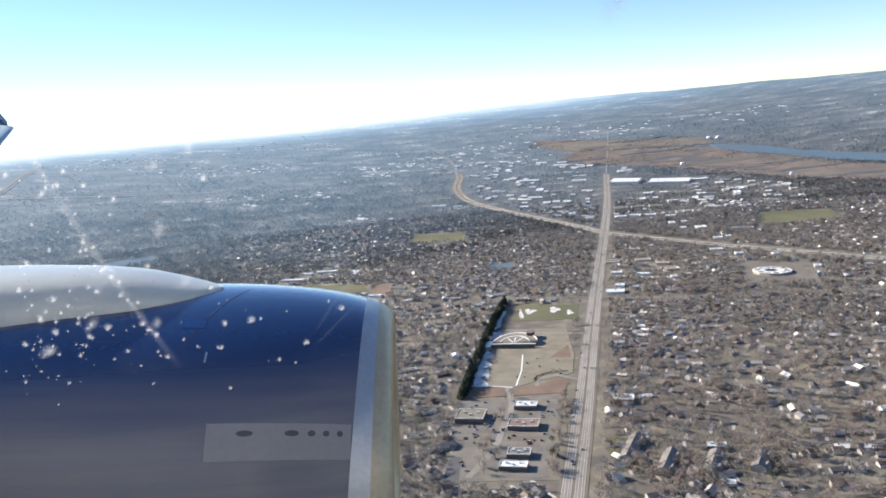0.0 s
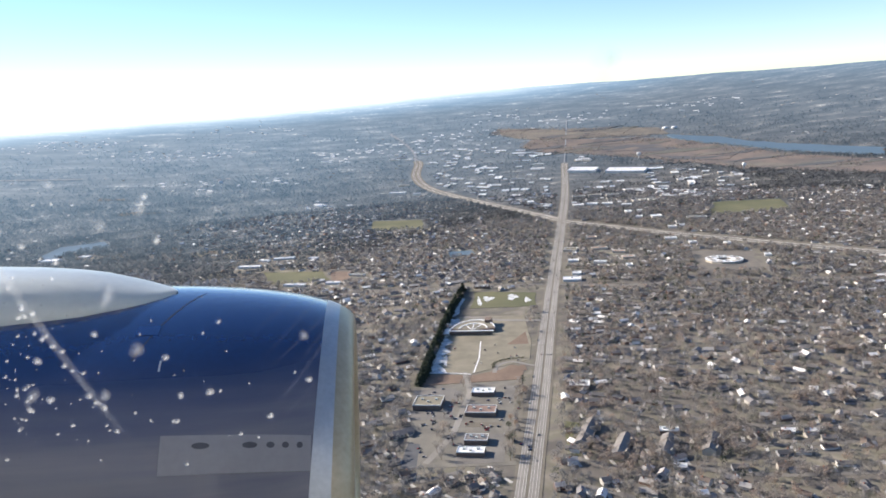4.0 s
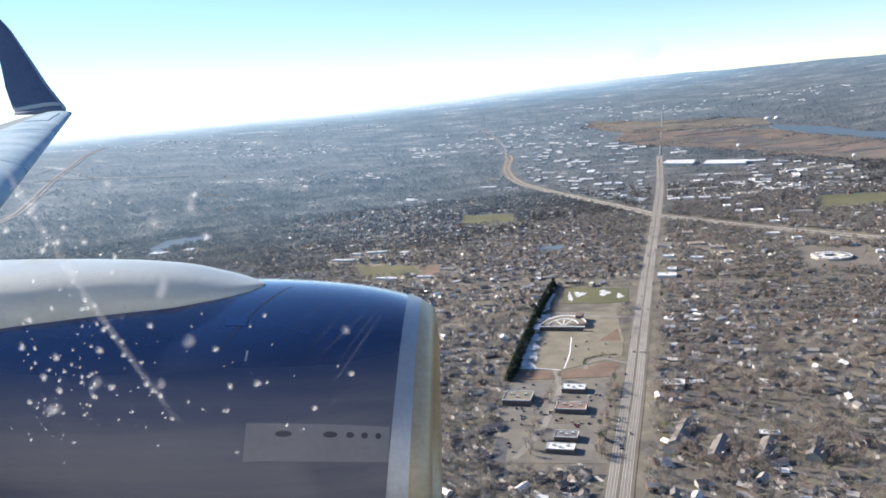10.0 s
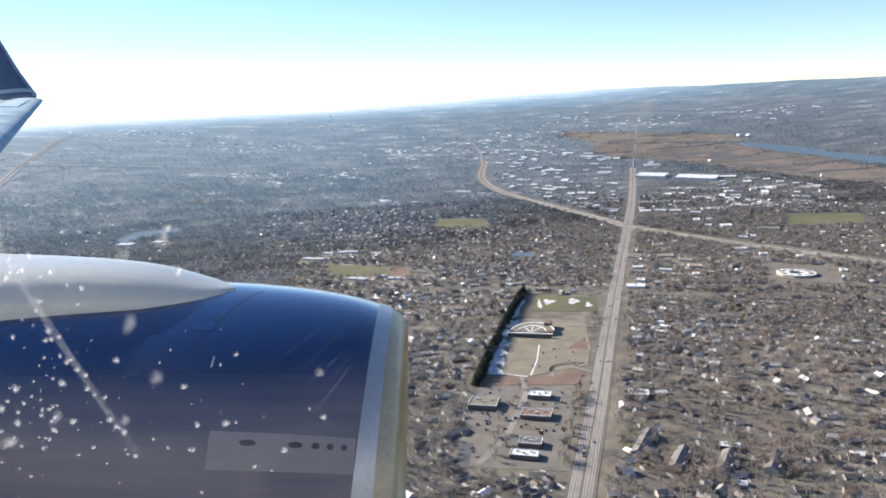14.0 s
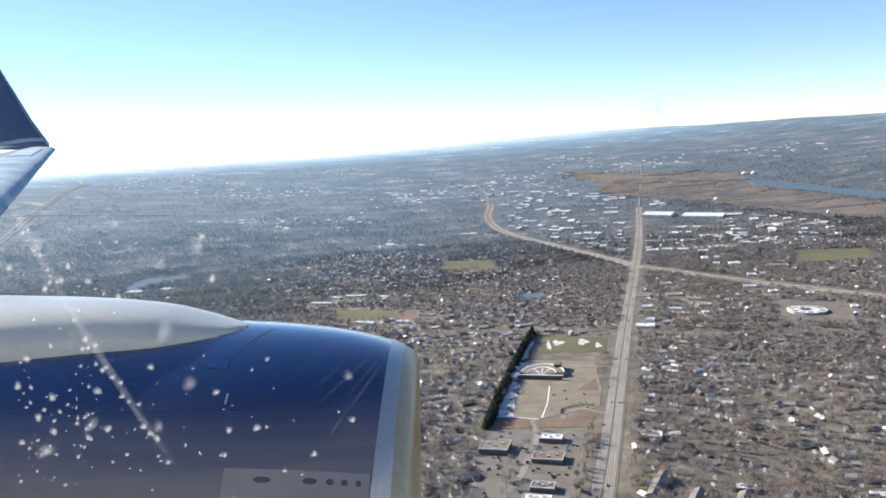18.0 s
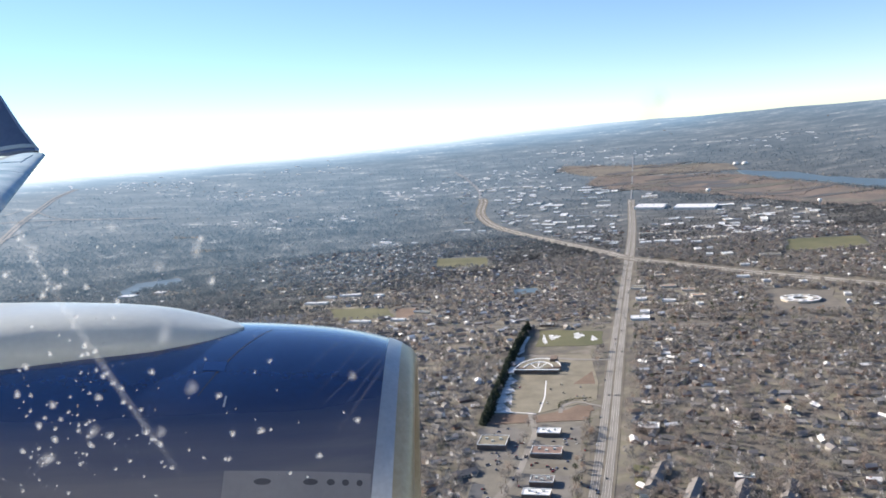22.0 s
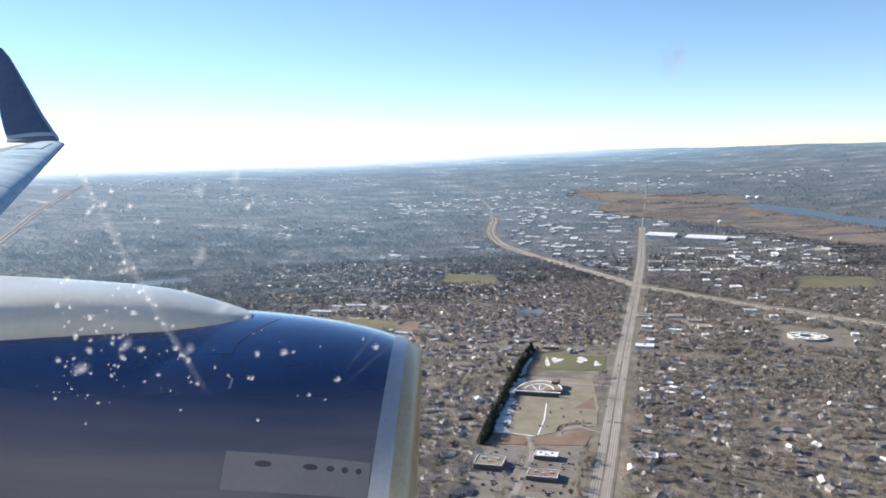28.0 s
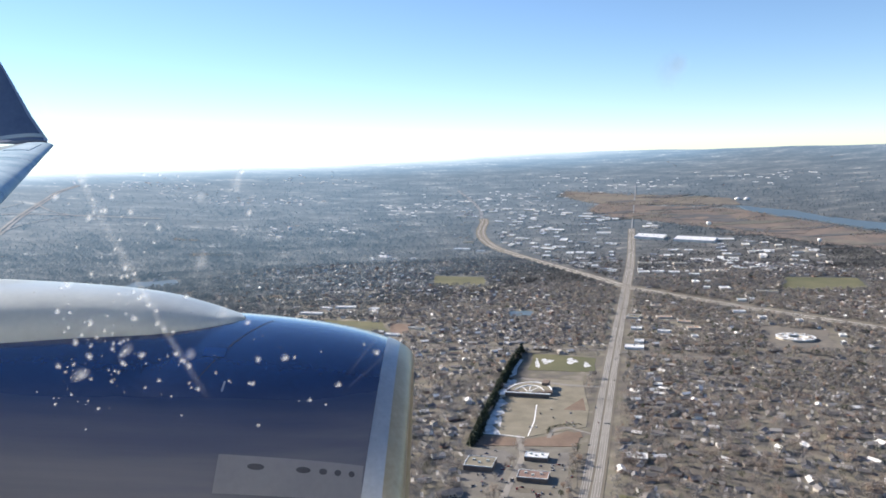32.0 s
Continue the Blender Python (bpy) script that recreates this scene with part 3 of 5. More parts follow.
for nm, poly, m, lift, label, cat in (
    ("woodland_floor", WOOD_FLOOR, leaf_floor, 0.15, "dark leaf litter under dense bare woods", "ground"),
    ("clearing", [(-1290, 2900), (-1180, 2880), (-1170, 2850), (-1285, 2865)], straw, 0.8, "pale straw coloured clearing in woods", "field"),
    ("clearing", [(-1120, 2640), (-960, 2620), (-955, 2590), (-1125, 2600)], straw, 0.8, "pale straw coloured clearing in woods", "field"),
    ("clearing", [(-760, 2300), (-690, 2290), (-690, 2255), (-770, 2265)], straw, 0.6, "pale straw coloured clearing in woods", "field"),
    ("clearing", [(-980, 1990), (-800, 1960), (-790, 1900), (-850, 1880), (-960, 1930)], straw, 0.35, "pale bare ground beside a pond", "field"),
    ("sports_field", PLAYING_FIELD, turf, 0.35, "green mown playing field beside a school", "field"),
    ("sports_field", DIAMOND, clay, 0.45, "bare clay ball diamond beside the playing field", "field"),
    ("park_lawn", PARK, turf, 0.35, "pale green park lawn among houses", "lawn"),
    ("sports_field", FIELD_EAST, turf, 0.35, "olive green sports field ringed by trees", "field"),
    ("church_lawn", CHURCH_GREEN, turf, 0.35, "patchy green lawn with worn pale spots", "lawn"),
    ("snow_patch", blob(66, 1274, 9, 15, 1), snow, 0.42, "thin patch of old snow on the church lawn", "snow"),
    ("snow_patch", blob(108, 1276, 9, 17, 2), snow, 0.42, "thin patch of old snow on the church lawn", "snow"),
    ("snow_patch", blob(131, 1252, 5, 14, 3), snow, 0.42, "thin patch of old snow on the church lawn", "snow"),
    ("snow_patch", blob(50, 1262, 3, 26, 4), snow, 0.42, "thin strip of old snow along the lawn's edge", "snow"),
    ("snow_patch", blob(8, 1160, 6, 12, 5), snow, 0.42, "thin patch of old snow beside the church", "snow"),
    ("snow_patch", blob(-12, 985, 3, 18, 6), snow, 0.42, "thin strip of old snow at the shade's edge", "snow"),
    ("snow_patch", [(20, 1290), (27, 1286), (16, 1235), (14, 1200), (1, 1178), (9, 1150), (-5, 1128), (2, 1096), (-10, 1082), (0, 1058), (-13, 1040), (-4, 1016), (-18, 1004), (-8, 980), (-22, 972), (-13, 950), (-10, 936), (-36, 943), (-41, 948), (-20, 1062), (-4, 1170)], snow, 0.46, "long white strip of old snow in the conifers' shade", "snow"),
    ("parking_lot", LOT, paved_lot, 0.35, "wide pale asphalt car park round a church", "parking lot"),
    ("bare_lawn", CLAY_LAWN, clay, 0.4, "reddish brown bare lawn beside the car park", "lawn"),
    ("parking_lot", SHOPS, shop_lot, 0.3, "worn grey asphalt round small offices", "parking lot"),
    ("parking_lot", [(-54, 800), (-8, 796), (4, 872), (-6, 886), (-52, 888)], asphalt, 0.36, "dark asphalt car park round a small office", "parking lot"),
    ("parking_lot", [(54, 836), (72, 834), (76, 878), (60, 880)], asphalt, 0.36, "dark asphalt car park beside a shop", "parking lot"),
    ("parking_lot", [(-8, 690), (42, 688), (46, 750), (2, 754)], asphalt, 0.37, "dark asphalt yard round two small shops", "parking lot"),
    ("grass_strip", [(50, 690), (62, 690), (82, 890), (73, 892)], verge, 0.37, "dry grass strip under street trees", "lawn"),
    ("grass_strip", [(-62, 690), (-46, 690), (-40, 740), (-52, 745)], leaf_floor, 0.37, "leaf covered ground under bare trees", "lawn"),
    ("grass_strip", [(6, 772), (46, 768), (47, 778), (8, 784)], verge, 0.37, "dry grass strip between two shops", "lawn"),
    ("bare_lawn", [(76, 1031), (108, 1082), (106, 1027)], clay, 0.43, "reddish brown bare bed beside the car park", "lawn"),
    ("bare_lawn", [(60, 936), (74, 950), (92, 939), (92, 928), (70, 930)], clay, 0.43, "reddish brown bare bed inside a curved drive", "lawn"),
    ("grass_strip", [(104, 690), (116, 690), (128, 762), (113, 770)], turf, 0.33, "olive green grass beside the avenue", "lawn"),
    ("school_ground", OVAL_GROUND, straw, 0.35, "tan dry ground round an oval school", "ground"),
    ("marsh", MARSH, reeds, 1.5, "russet reed marsh beside a lake", "marsh"),
    ("straw_field", STRAW, straw, 1.5, "pale straw coloured open field", "field"),
    ("reed_bed", [(640, 3300), (900, 3200), (980, 3060), (860, 3080), (640, 3220)], leaf_floor, 2.2, "dark wet reed bed inside the marsh", "marsh"),
    ("reed_bed", [(520, 3330), (640, 3330), (660, 3270), (520, 3290)], straw, 2.2, "pale reed bed inside the marsh", "marsh"),
    ("reed_bed", [(1000, 2760), (1120, 2700), (1230, 2560), (1130, 2590), (1010, 2690)], straw, 2.2, "pale reed bed inside the marsh", "marsh"),
    ("reed_bed", [(840, 3000), (960, 2900), (1010, 2800), (900, 2880)], leaf_floor, 2.2, "dark wet reed bed inside the marsh", "marsh"),
    ("lake", LAKE, water, 3.0, "long blue grey lake behind the marsh", "water"),
    ("pond", POND, water, 0.4, "small dark pond among houses", "water"),
    ("lake", S_LAKE, water, 0.4, "winding dark lake between wooded house lots", "water"),
    ("pond", WOOD_POND, water, 0.4, "small dark pond in bare woods", "water"),
    ("pond", POND_SMALL, water, 0.4, "small dark pond ringed by trees", "water"),
):
    if m in (reeds, straw, water, leaf_floor, turf):
        poly = ragged(poly, 8.0, 3.0) if nm == "grass_strip" else ragged(poly, 30.0, 9.0) if nm == "pond" or m == turf else ragged(poly)
    ground_patch(nm, poly, m, lift, label, cat)


# narrow beds of reeds, sedge and wet ground across the marsh
g_marsh = np.random.default_rng(17)
made = 0
while made < 46:
    x, y = float(g_marsh.uniform(300, 1500)), float(g_marsh.uniform(2300, 3950))
    if not (bool(inside(np.array(x), np.array(y), MARSH)) or bool(inside(np.array(x), np.array(y), STRAW))) or bool(from_line(np.array(x), np.array(y), LAKE + LAKE[:1]) < 60) or bool(inside(np.array(x), np.array(y), LAKE)):
        continue
    m, label = ((reeds, "russet reed bed inside the marsh"), (straw, "pale sedge bed inside the marsh"), (leaf_floor, "dark wet ground inside the marsh"), (marsh_wet, "grey green sedge inside the marsh"))[made % 4]
    ground_patch("reed_bed", blob(x, y, float(g_marsh.uniform(35, 130)), float(g_marsh.uniform(9, 26)), made + 30), m, 2.3 + 0.05 * (made % 7), label, "marsh")
    made += 1


def road(name, pts, half, median, m, lift, label, verge_w=0.0, lines=True):
    line = smooth_line(pts)
    if verge_w:
        v, f = strip(line, -half - verge_w, half + verge_w, lift - 0.12)
        tagged(new(name + "_verge", np_mesh(name + "_verge", v, f, [verge])), "dry grass verge along a highway", "verge", kind="structure")
    road_ob = tagged(new(name, None), label, "road", kind="structure")
    for a, b in ((-half, -median), (median, half)) if median else ((-half, half),):
        v, f = strip(line, a, b, lift)
        part("carriageway", np_mesh("carriageway", v, f, [m]), road_ob)
        if lines:
            third = (b - a) / 3
            for off in (a + 0.6, a + third, a + 2 * third, b - 0.6):
                v, f = strip(line, off - 0.09, off + 0.09, lift + 0.05)
                part("edge_line", np_mesh("edge_line", v, f, [white_paint]), road_ob, "white painted edge line")
    return line


art_line = road("avenue", ARTERIAL, 10.8, 1.4, concrete, 0.45, "straight divided avenue of pale worn concrete", 3.0)
road("drive", [(50, 926), (54, 946), (64, 958), (77, 961), (92, 949), (112, 934)], 2.6, 0, concrete, 0.47, "curved pale drive into the car park", lines=False)
road("lane", [(12, 935), (16, 868), (5, 818), (-6, 763), (-21, 726), (-36, 696)], 3.6, 0, concrete, 0.42, "narrow pale lane between shops", lines=False)
road("side_street", [(150, 1130), (90, 1142), (20, 1178)], 4.5, 0, concrete, 0.5, "short pale side street to the church", lines=False)
road("cross_street", [(170, 1345), (60, 1362), (-60, 1370), (-180, 1395)], 5.5, 0, asphalt, 0.3, "grey side street among houses", lines=False)
road("cross_street", [(178, 1340), (300, 1300), (470, 1290), (700, 1235)], 5.5, 0, asphalt, 0.3, "grey side street among houses", lines=False)
road("far_avenue", FAR_ROAD, 3, 0, far_slab, 2.0, "straight grey road running to the horizon", lines=False)
high_line = road("highway", HIGHWAY, 14, 3.5, concrete, 0.9, "curving divided highway of pale concrete", 6.0)
road("far_highway", [(-100, 3300), (-112, 3480), (-160, 3700), (-240, 3950)], 7, 0, far_slab, 2.0, "pale highway running on into the hazy town", lines=False)
road("west_highway", WEST_HIGHWAY, 15, 3.0, far_slab, 2.0, "pale highway crossing distant woods", 0.0, lines=False)
road("overpass_road", [(-2700, 2980), (-2400, 3060), (-2105, 3190), (-1850, 3225), (-1500, 3235)], 7, 0, far_slab, 3.2, "pale road over the highway at a junction", lines=False)
for ramp_line in ([(-1985, 2830), (-1985, 3000), (-1935, 3140), (-1860, 3215)], [(-2060, 2960), (-2150, 3040), (-2230, 3090), (-2330, 3085)], [(-2190, 3420), (-2090, 3330), (-1990, 3260), (-1890, 3222)], [(-2230, 3400), (-2260, 3270), (-2310, 3150), (-2400, 3070)]):
    road("slip_road", ramp_line, 4, 0, far_slab, 2.6, "pale slip road of the highway junction", lines=False)

# ---- streets and house lots ----
rng = np.random.default_rng(7)
DISTRICTS = ((0.184, 0.983, 1), (-0.28, 0.960, -1))  # street directions east and west of the avenue


def east_of_avenue(x, y):
    return x > np.interp(y, [p[1] for p in ARTERIAL], [p[0] for p in ARTERIAL])


def bend(a, b, ux, uy):
    """From the street grid (across, along) to the land; streets wander a little."""
    a2 = a + 34 * np.sin(b / 190.0) + 16 * np.sin(b / 71.0 + a / 130.0)
    b2 = b + 40 * np.sin(a / 150.0 + b / 300.0) + 19 * np.sin(a / 57.0 - b / 170.0)
    return a2 * uy + b2 * ux, -a2 * ux + b2 * uy


def in_view(x, y, r0, r1):
    r, az = np.hypot(x, y), np.degrees(np.arctan2(x, y))
    return (r > r0) & (r < r1) & (az > -43) & (az < 40)


def woods(x, y):
    """0 to 1: how wooded the land is there."""
    w = 0.5 + 0.25 * np.sin(x / 210.0 + 1.3 * np.sin(y / 330.0)) + 0.25 * np.sin(y / 260.0 - x / 410.0 + 1.0)
    return np.clip(w + np.clip((-x - 520 + 0.05 * y) / 900.0, 0, 0.45), 0, 1)


MALLS = [(431, 2185, 113, 12, "W"), (473, 2348, 140, 14, "G"), (517, 2137, 28, 14, "W"), (578, 2189, 62, 14, "G"), (493, 2023, 16, 20, "W"), (524, 2024, 14, 16, "W"), (500, 1937, 16, 16, "W"), (541, 1928, 25, 22, "W"), (626, 1873, 48, 14, "G"), (536, 1774, 19, 12, "W"), (562, 1784, 12, 12, "W"), (494, 1649, 25, 12, "W"), (524, 1593, 16, 10, "W"), (586, 1563, 13, 10, "W")]
STORES = [(333, 1716, 22, 12, "O"), (327, 1601, 32, 12, "O"), (358, 1556, 25, 12, "O"), (363, 1502, 23, 14, "O"), (302, 1476, 25, 10, "W"), (266, 1606, 26, 22, "G"), (254, 1504, 21, 12, "W"), (242, 1401, 17, 14, "W"), (226, 1359, 33, 18, "W"), (350, 1436, 12, 10, "W"), (617, 1436, 12, 12, "W"), (249, 2584, 92, 16, "W"), (-155, 2698, 58, 14, "W"), (-87, 2656, 28, 10, "W"), (-138, 2829, 44, 14, "G"), (336, 2458, 27, 10, "W")]
SCHOOL_WINGS = [(-303, 1470, 45, 9, "W"), (-226, 1465, 30, 9, "W"), (-440, 1672, 54, 12, "W"), (-419, 1728, 28, 10, "W"), (-374, 1737, 49, 12, "W"), (-303, 1713, 22, 12, "W"), (-184, 1517, 35, 8, "G"), (-1010, 1925, 46, 22, "W"), (-930, 1945, 30, 16, "W")]
big_plots = [(x, y, w, d, 5.0, -math.degrees(math.atan2(x, y))) for x, y, w, d, _ in MALLS + STORES + SCHOOL_WINGS]
spots, street_bits, drive_bits = [], [], []
for ux, uy, east in DISTRICTS:
    for b in np.cumsum(rng.uniform(48, 76, 42)) + 380:
        s = np.arange(-1900, 1700, 20.0)
        x, y = bend(s, np.full_like(s, b), ux, uy)
        mine = east_of_avenue(x, y) == (east > 0)
        ok = mine & in_view(x, y, 520, 2480) & open_land(x, y, 2) & (woods(x, y) < 0.86)
        start = None
        for i in range(len(s) + 1):
            if i < len(s) and ok[i]:
                start = i if start is None else start
            else:
                if start is not None and i - start > 3:
                    street_bits.append(strip(np.stack([x[start:i], y[start:i]], -1), -3.6, 3.6, 0.22))
                start = None
        for side in (-16.0, 16.0):
            a = np.cumsum(rng.uniform(13, 23, 205)) - 1900
            bb = b + side + rng.uniform(-8, 8, len(a))
            x, y = bend(a, bb, ux, uy)
            mine = east_of_avenue(x, y) == (east > 0)
            ok = mine & in_view(x, y, 520, 2500) & open_land(x, y, 11) & (rng.random(len(a)) < 0.97 - 0.75 * np.clip((woods(x, y) - 0.45) * 2, 0, 1))
            turn = math.degrees(math.atan2(-ux, uy))
            x2, y2 = bend(a + 7.5, np.full_like(a, b + side * 0.2), ux, uy)
            x3, y3 = bend(a + 7.5, b + side * 1.05, ux, uy)
            for k in np.flatnonzero(ok & (np.hypot(x, y) < 1900)):
                drive_bits.append(strip(np.array([(x2[k], y2[k]), (x3[k], y3[k])]), -1.7, 1.7, 0.27))
            spots.append(np.column_stack([x, y, (rng.random(len(a)) < 0.3) * 90 + rng.normal(0, 17, len(a)) + turn])[ok])
sv, sf = join(street_bits)
tagged(new("residential_streets", np_mesh("residential_streets", sv, sf, [asphalt])), "narrow grey asphalt streets between rows of houses", "street", kind="structure")
dv, df = join(drive_bits)
tagged(new("driveways", np_mesh("driveways", dv, df, [drive_slab])), "short pale concrete driveways beside houses", "driveway", kind="stuff")
drives = sorted(((v[0] + v[-1]) / 2 for v, _ in drive_bits), key=lambda p: math.hypot(p[0], p[1]))
spots = np.concatenate(spots)
spots = spots[~inside(spots[:, 0], spots[:, 1], APARTMENTS)]
WOODED_LOTS = [(-62, 640), (-50, 900), (-20, 1180), (-60, 1200), (-120, 900), (-135, 640)]
spots = spots[~inside(spots[:, 0], spots[:, 1], WOODED_LOTS) | (rng.random(len(spots)) < 0.4)]
for px, py, w, d, _, _ in big_plots:
    spots = spots[(np.abs(spots[:, 0] - px) > w / 2 + 12) | (np.abs(spots[:, 1] - py) > d / 2 + 26)]
spots = spots[np.argsort(np.hypot(spots[:, 0], spots[:, 1]))]


def gable(w, d, h, rise, over):
    """Walls with gables, and a roof of two thick slabs, ridge along x."""
    x, y = w / 2, d / 2
    wall_v = np.array([(-x, -y, -0.3), (x, -y, -0.3), (x, y, -0.3), (-x, y, -0.3), (-x, -y, h), (x, -y, h), (x, y, h), (-x, y, h), (-x, 0, h + rise), (x, 0, h + rise)])
    wall_f = [np.array([(0, 1, 5, 4), (2, 3, 7, 6), (1, 2, 6, 5), (3, 0, 4, 7)]), np.array([(5, 6, 9), (7, 4, 8)])]
    ox, oy, k = x + over, y + over, rise / y
    e, t = h - over * k, 0.25
    roof_v = np.array([(-ox, -oy, e), (ox, -oy, e), (ox, 0, h + rise), (-ox, 0, h + rise), (-ox, oy, e), (ox, oy, e)])
    roof_v = np.concatenate([roof_v + (0, 0, t), roof_v + (0, 0, 0.02)])
    roof_f = np.array([(0, 1, 2, 3), (3, 2, 5, 4), (7, 6, 9, 8), (8, 9, 10, 11), (0, 6, 7, 1), (4, 5, 11, 10), (0, 3, 9, 6), (3, 4, 10, 9), (2, 1, 7, 8), (5, 2, 8, 11)])
    return wall_v, wall_f, roof_v, roof_f


HOUSE_SIZES = [(11.0, 7.6, 2.7, 1.9), (13.0, 7.4, 2.6, 1.7), (9.5, 7.8, 4.9, 2.2), (12.0, 8.2, 2.8, 2.2), (8.6, 6.6, 2.8, 2.0), (14.0, 8.0, 2.8, 1.9)]


def build_house(w, d, h, rise, garage):
    house = tagged(new("house", None), "small detached house with a gabled shingle roof", "house", "suburban houses")
    wv, wf, rv, rf = gable(w, d, h, rise, 0.5)
    part("wall", np_mesh("wall", wv, wf, [wall_thing]), house)
    part("roof", np_mesh("roof", rv, rf, [roof_thing]), house)
    part("chimney", box_mesh("chimney", w * 0.22, w * 0.22 + 0.9, 0.5, 1.4, h, h + rise + 1.1, brick_red), house)
    part("door", box_mesh("door", -0.6, 0.5, -d / 2 - 0.08, -d / 2 + 0.02, 0.1, 2.15, glass_dark), house)
    for k in (-0.36, -0.2, 0.2, 0.36):
        part("window", box_mesh("window", w * k - 0.6, w * k + 0.6, -d / 2 - 0.06, -d / 2 + 0.02, 0.9, 2.2, glass_dark), house)
    if garage:
        wv, wf, rv, rf = gable(6.0, 6.2, 2.7, 1.5, 0.4)
        shift = np.array((w / 2 + 2.4, -d / 2 + 1.2, 0))
        part("garage_wall", np_mesh("garage_wall", wv + shift, wf, [wall_thing]), house)
        part("garage_roof", np_mesh("garage_roof", rv + shift, rf, [roof_thing]), house)
    return house


NEAR_HOUSES = 330
kinds = [build_house(*s, garage=i % 2 == 0) for i, s in enumerate(HOUSE_SIZES)]
for i, (x, y, a) in enumerate(spots[:NEAR_HOUSES]):
    if i < len(kinds):
        kinds[i].matrix_basis = pose(x, y, 0, 0, 0, a)
    else:
        copy_thing(kinds[int(rng.integers(len(kinds)))], pose(x, y, 0, 0, 0, a + 180 * int(rng.integers(2))))

# houses farther out, joined
hv, h4, h3, m4, m3, k = [], [], [], [], [], 0
far = spots[NEAR_HOUSES:]
away = 2600
extra_r, extra_a = 2450 + 2300 * rng.random(away), np.radians(rng.uniform(-40, 38, away))
ex, ey = extra_r * np.sin(extra_a), extra_r * np.cos(extra_a)
ok = open_land(ex, ey, 15) & (np.sin(ex / 130.0 + 2 * np.sin(ey / 210.0)) + np.sin(ey / 95.0) > -0.1) & ((ex > -300) | (rng.random(away) < 0.3)) & (rng.random(away) < np.clip((3700 - extra_r) / 900, 0.12, 1))
far = np.concatenate([far, np.column_stack([ex, ey, rng.uniform(0, 180, away)])[ok]])
for x, y, a in far:
    w, d, h, rise = HOUSE_SIZES[int(rng.integers(6))]
    r = math.hypot(x, y)
    q = rng.uniform(0.85, 1.2)
    q *= 1.0 if r < 2500 else 0.8
    wv, wf, rv, rf = gable(w * q, d * q, h if r < 2500 else 1.6, rise if r < 2500 else 1.2, 0.5)
    c, s = math.cos(radians(a)), math.sin(radians(a))
    turn = np.array([(c, s, 0), (-s, c, 0), (0, 0, 1)])
    v = np.concatenate([wv, rv]) @ turn + (x, y, float(terrain(x, y)))
    hv.append(v)
    h4 += [wf[0] + k, rf[:6] + k + 10]
    h3.append(wf[1] + k)
    m4 += [0] * 4 + [1] * 6
    m3 += [0] * 2
    k += len(v)
h4, h3 = np.concatenate(h4), np.concatenate(h3)
tagged(new("distant_houses", np_mesh("distant_houses", np.concatenate(hv), [h4, h3], [wall_stuff, roof_stuff], m4 + m3)), "many small houses with grey and white roofs among bare trees", "houses", kind="stuff")

# ---- trees ----
def clumps(n, per, height, width, size, g):
    """Crowns of small ragged clumps: (n, per, 3 corners, 3)."""
    u = g.normal(size=(n, per, 3))
    u /= np.linalg.norm(u, axis=2, keepdims=True)
    u *= g.random((n, per, 1)) ** 0.45
    mid = u * np.stack([width / 2, width / 2, height * 0.36], -1)[:, None, :]
    mid[..., 2] += (height * 0.62)[:, None]
    return mid[:, :, None, :] + g.normal(size=(n, per, 3, 3)) * size[:, None, None, None]


def tree_stuff(name, x, y, per, size, label, g, scale=1.0, m=None, haze=False):
    n = len(x)
    height = g.uniform(6.5, 12.5, n) * scale
    width = height * g.uniform(0.6, 0.95, n)
    tint = g.random(n)
    tri = clumps(n, per, height, width, size * height / 11, g)
    base = np.array([(0.3, 0, -0.4), (-0.2, 0.25, -0.4), (-0.2, -0.25, -0.4), (0, 0, 1)])
    stem = np.tile(base, (n, 1, 1))
    stem[:, :3, :2] *= 0.7
    stem[:, 3, 2] = height * 0.6
    org = np.column_stack([x, y, terrain(x, y)])
    v = np.concatenate([(tri + org[:, None, None, :]).reshape(-1, 3), (stem + org[:, None, :]).reshape(-1, 3)])
    f = np.arange(n * per * 3).reshape(-1, 3)
    k = n * per * 3 + np.arange(n)[:, None] * 4
    sf = np.concatenate([k + (0, 1, 3), k + (1, 2, 3), k + (2, 0, 3)])
    # tint holds the haze glow here, not the twig colour
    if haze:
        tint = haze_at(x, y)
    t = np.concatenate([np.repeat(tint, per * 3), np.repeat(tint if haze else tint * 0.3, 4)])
    return tagged(new(name, np_mesh(name, v, np.concatenate([f, sf]), [m or twig_stuff], tint=t)), label, "trees", kind="stuff")


def scatter(n, r0, r1, margin, g, keep):
    r = np.sqrt(g.uniform(r0 ** 2, r1 ** 2, n))
    a = np.radians(g.uniform(-43, 40, n))
    x, y = r * np.sin(a), r * np.cos(a)
    ok = open_land(x, y, margin) & (g.random(n) < keep(x, y))
    return x[ok], y[ok]


def off_houses(x, y, gap):
    """Keeps trees clear of the roofs."""
    cell = {}
    for hx, hy, _ in spots:
        cell.setdefault((int(hx // 30), int(hy // 30)), []).append((hx, hy))
    ok = np.ones(len(x), bool)
    for i, (px, py) in enumerate(zip(x, y)):
        cx, cy = int(px // 30), int(py // 30)
        for ax in (cx - 1, cx, cx + 1):
            for ay in (cy - 1, cy, cy + 1):
                for hx, hy in cell.get((ax, ay), ()):
                    if (px - hx) ** 2 + (py - hy) ** 2 < gap * gap:
                        ok[i] = False
    return ok


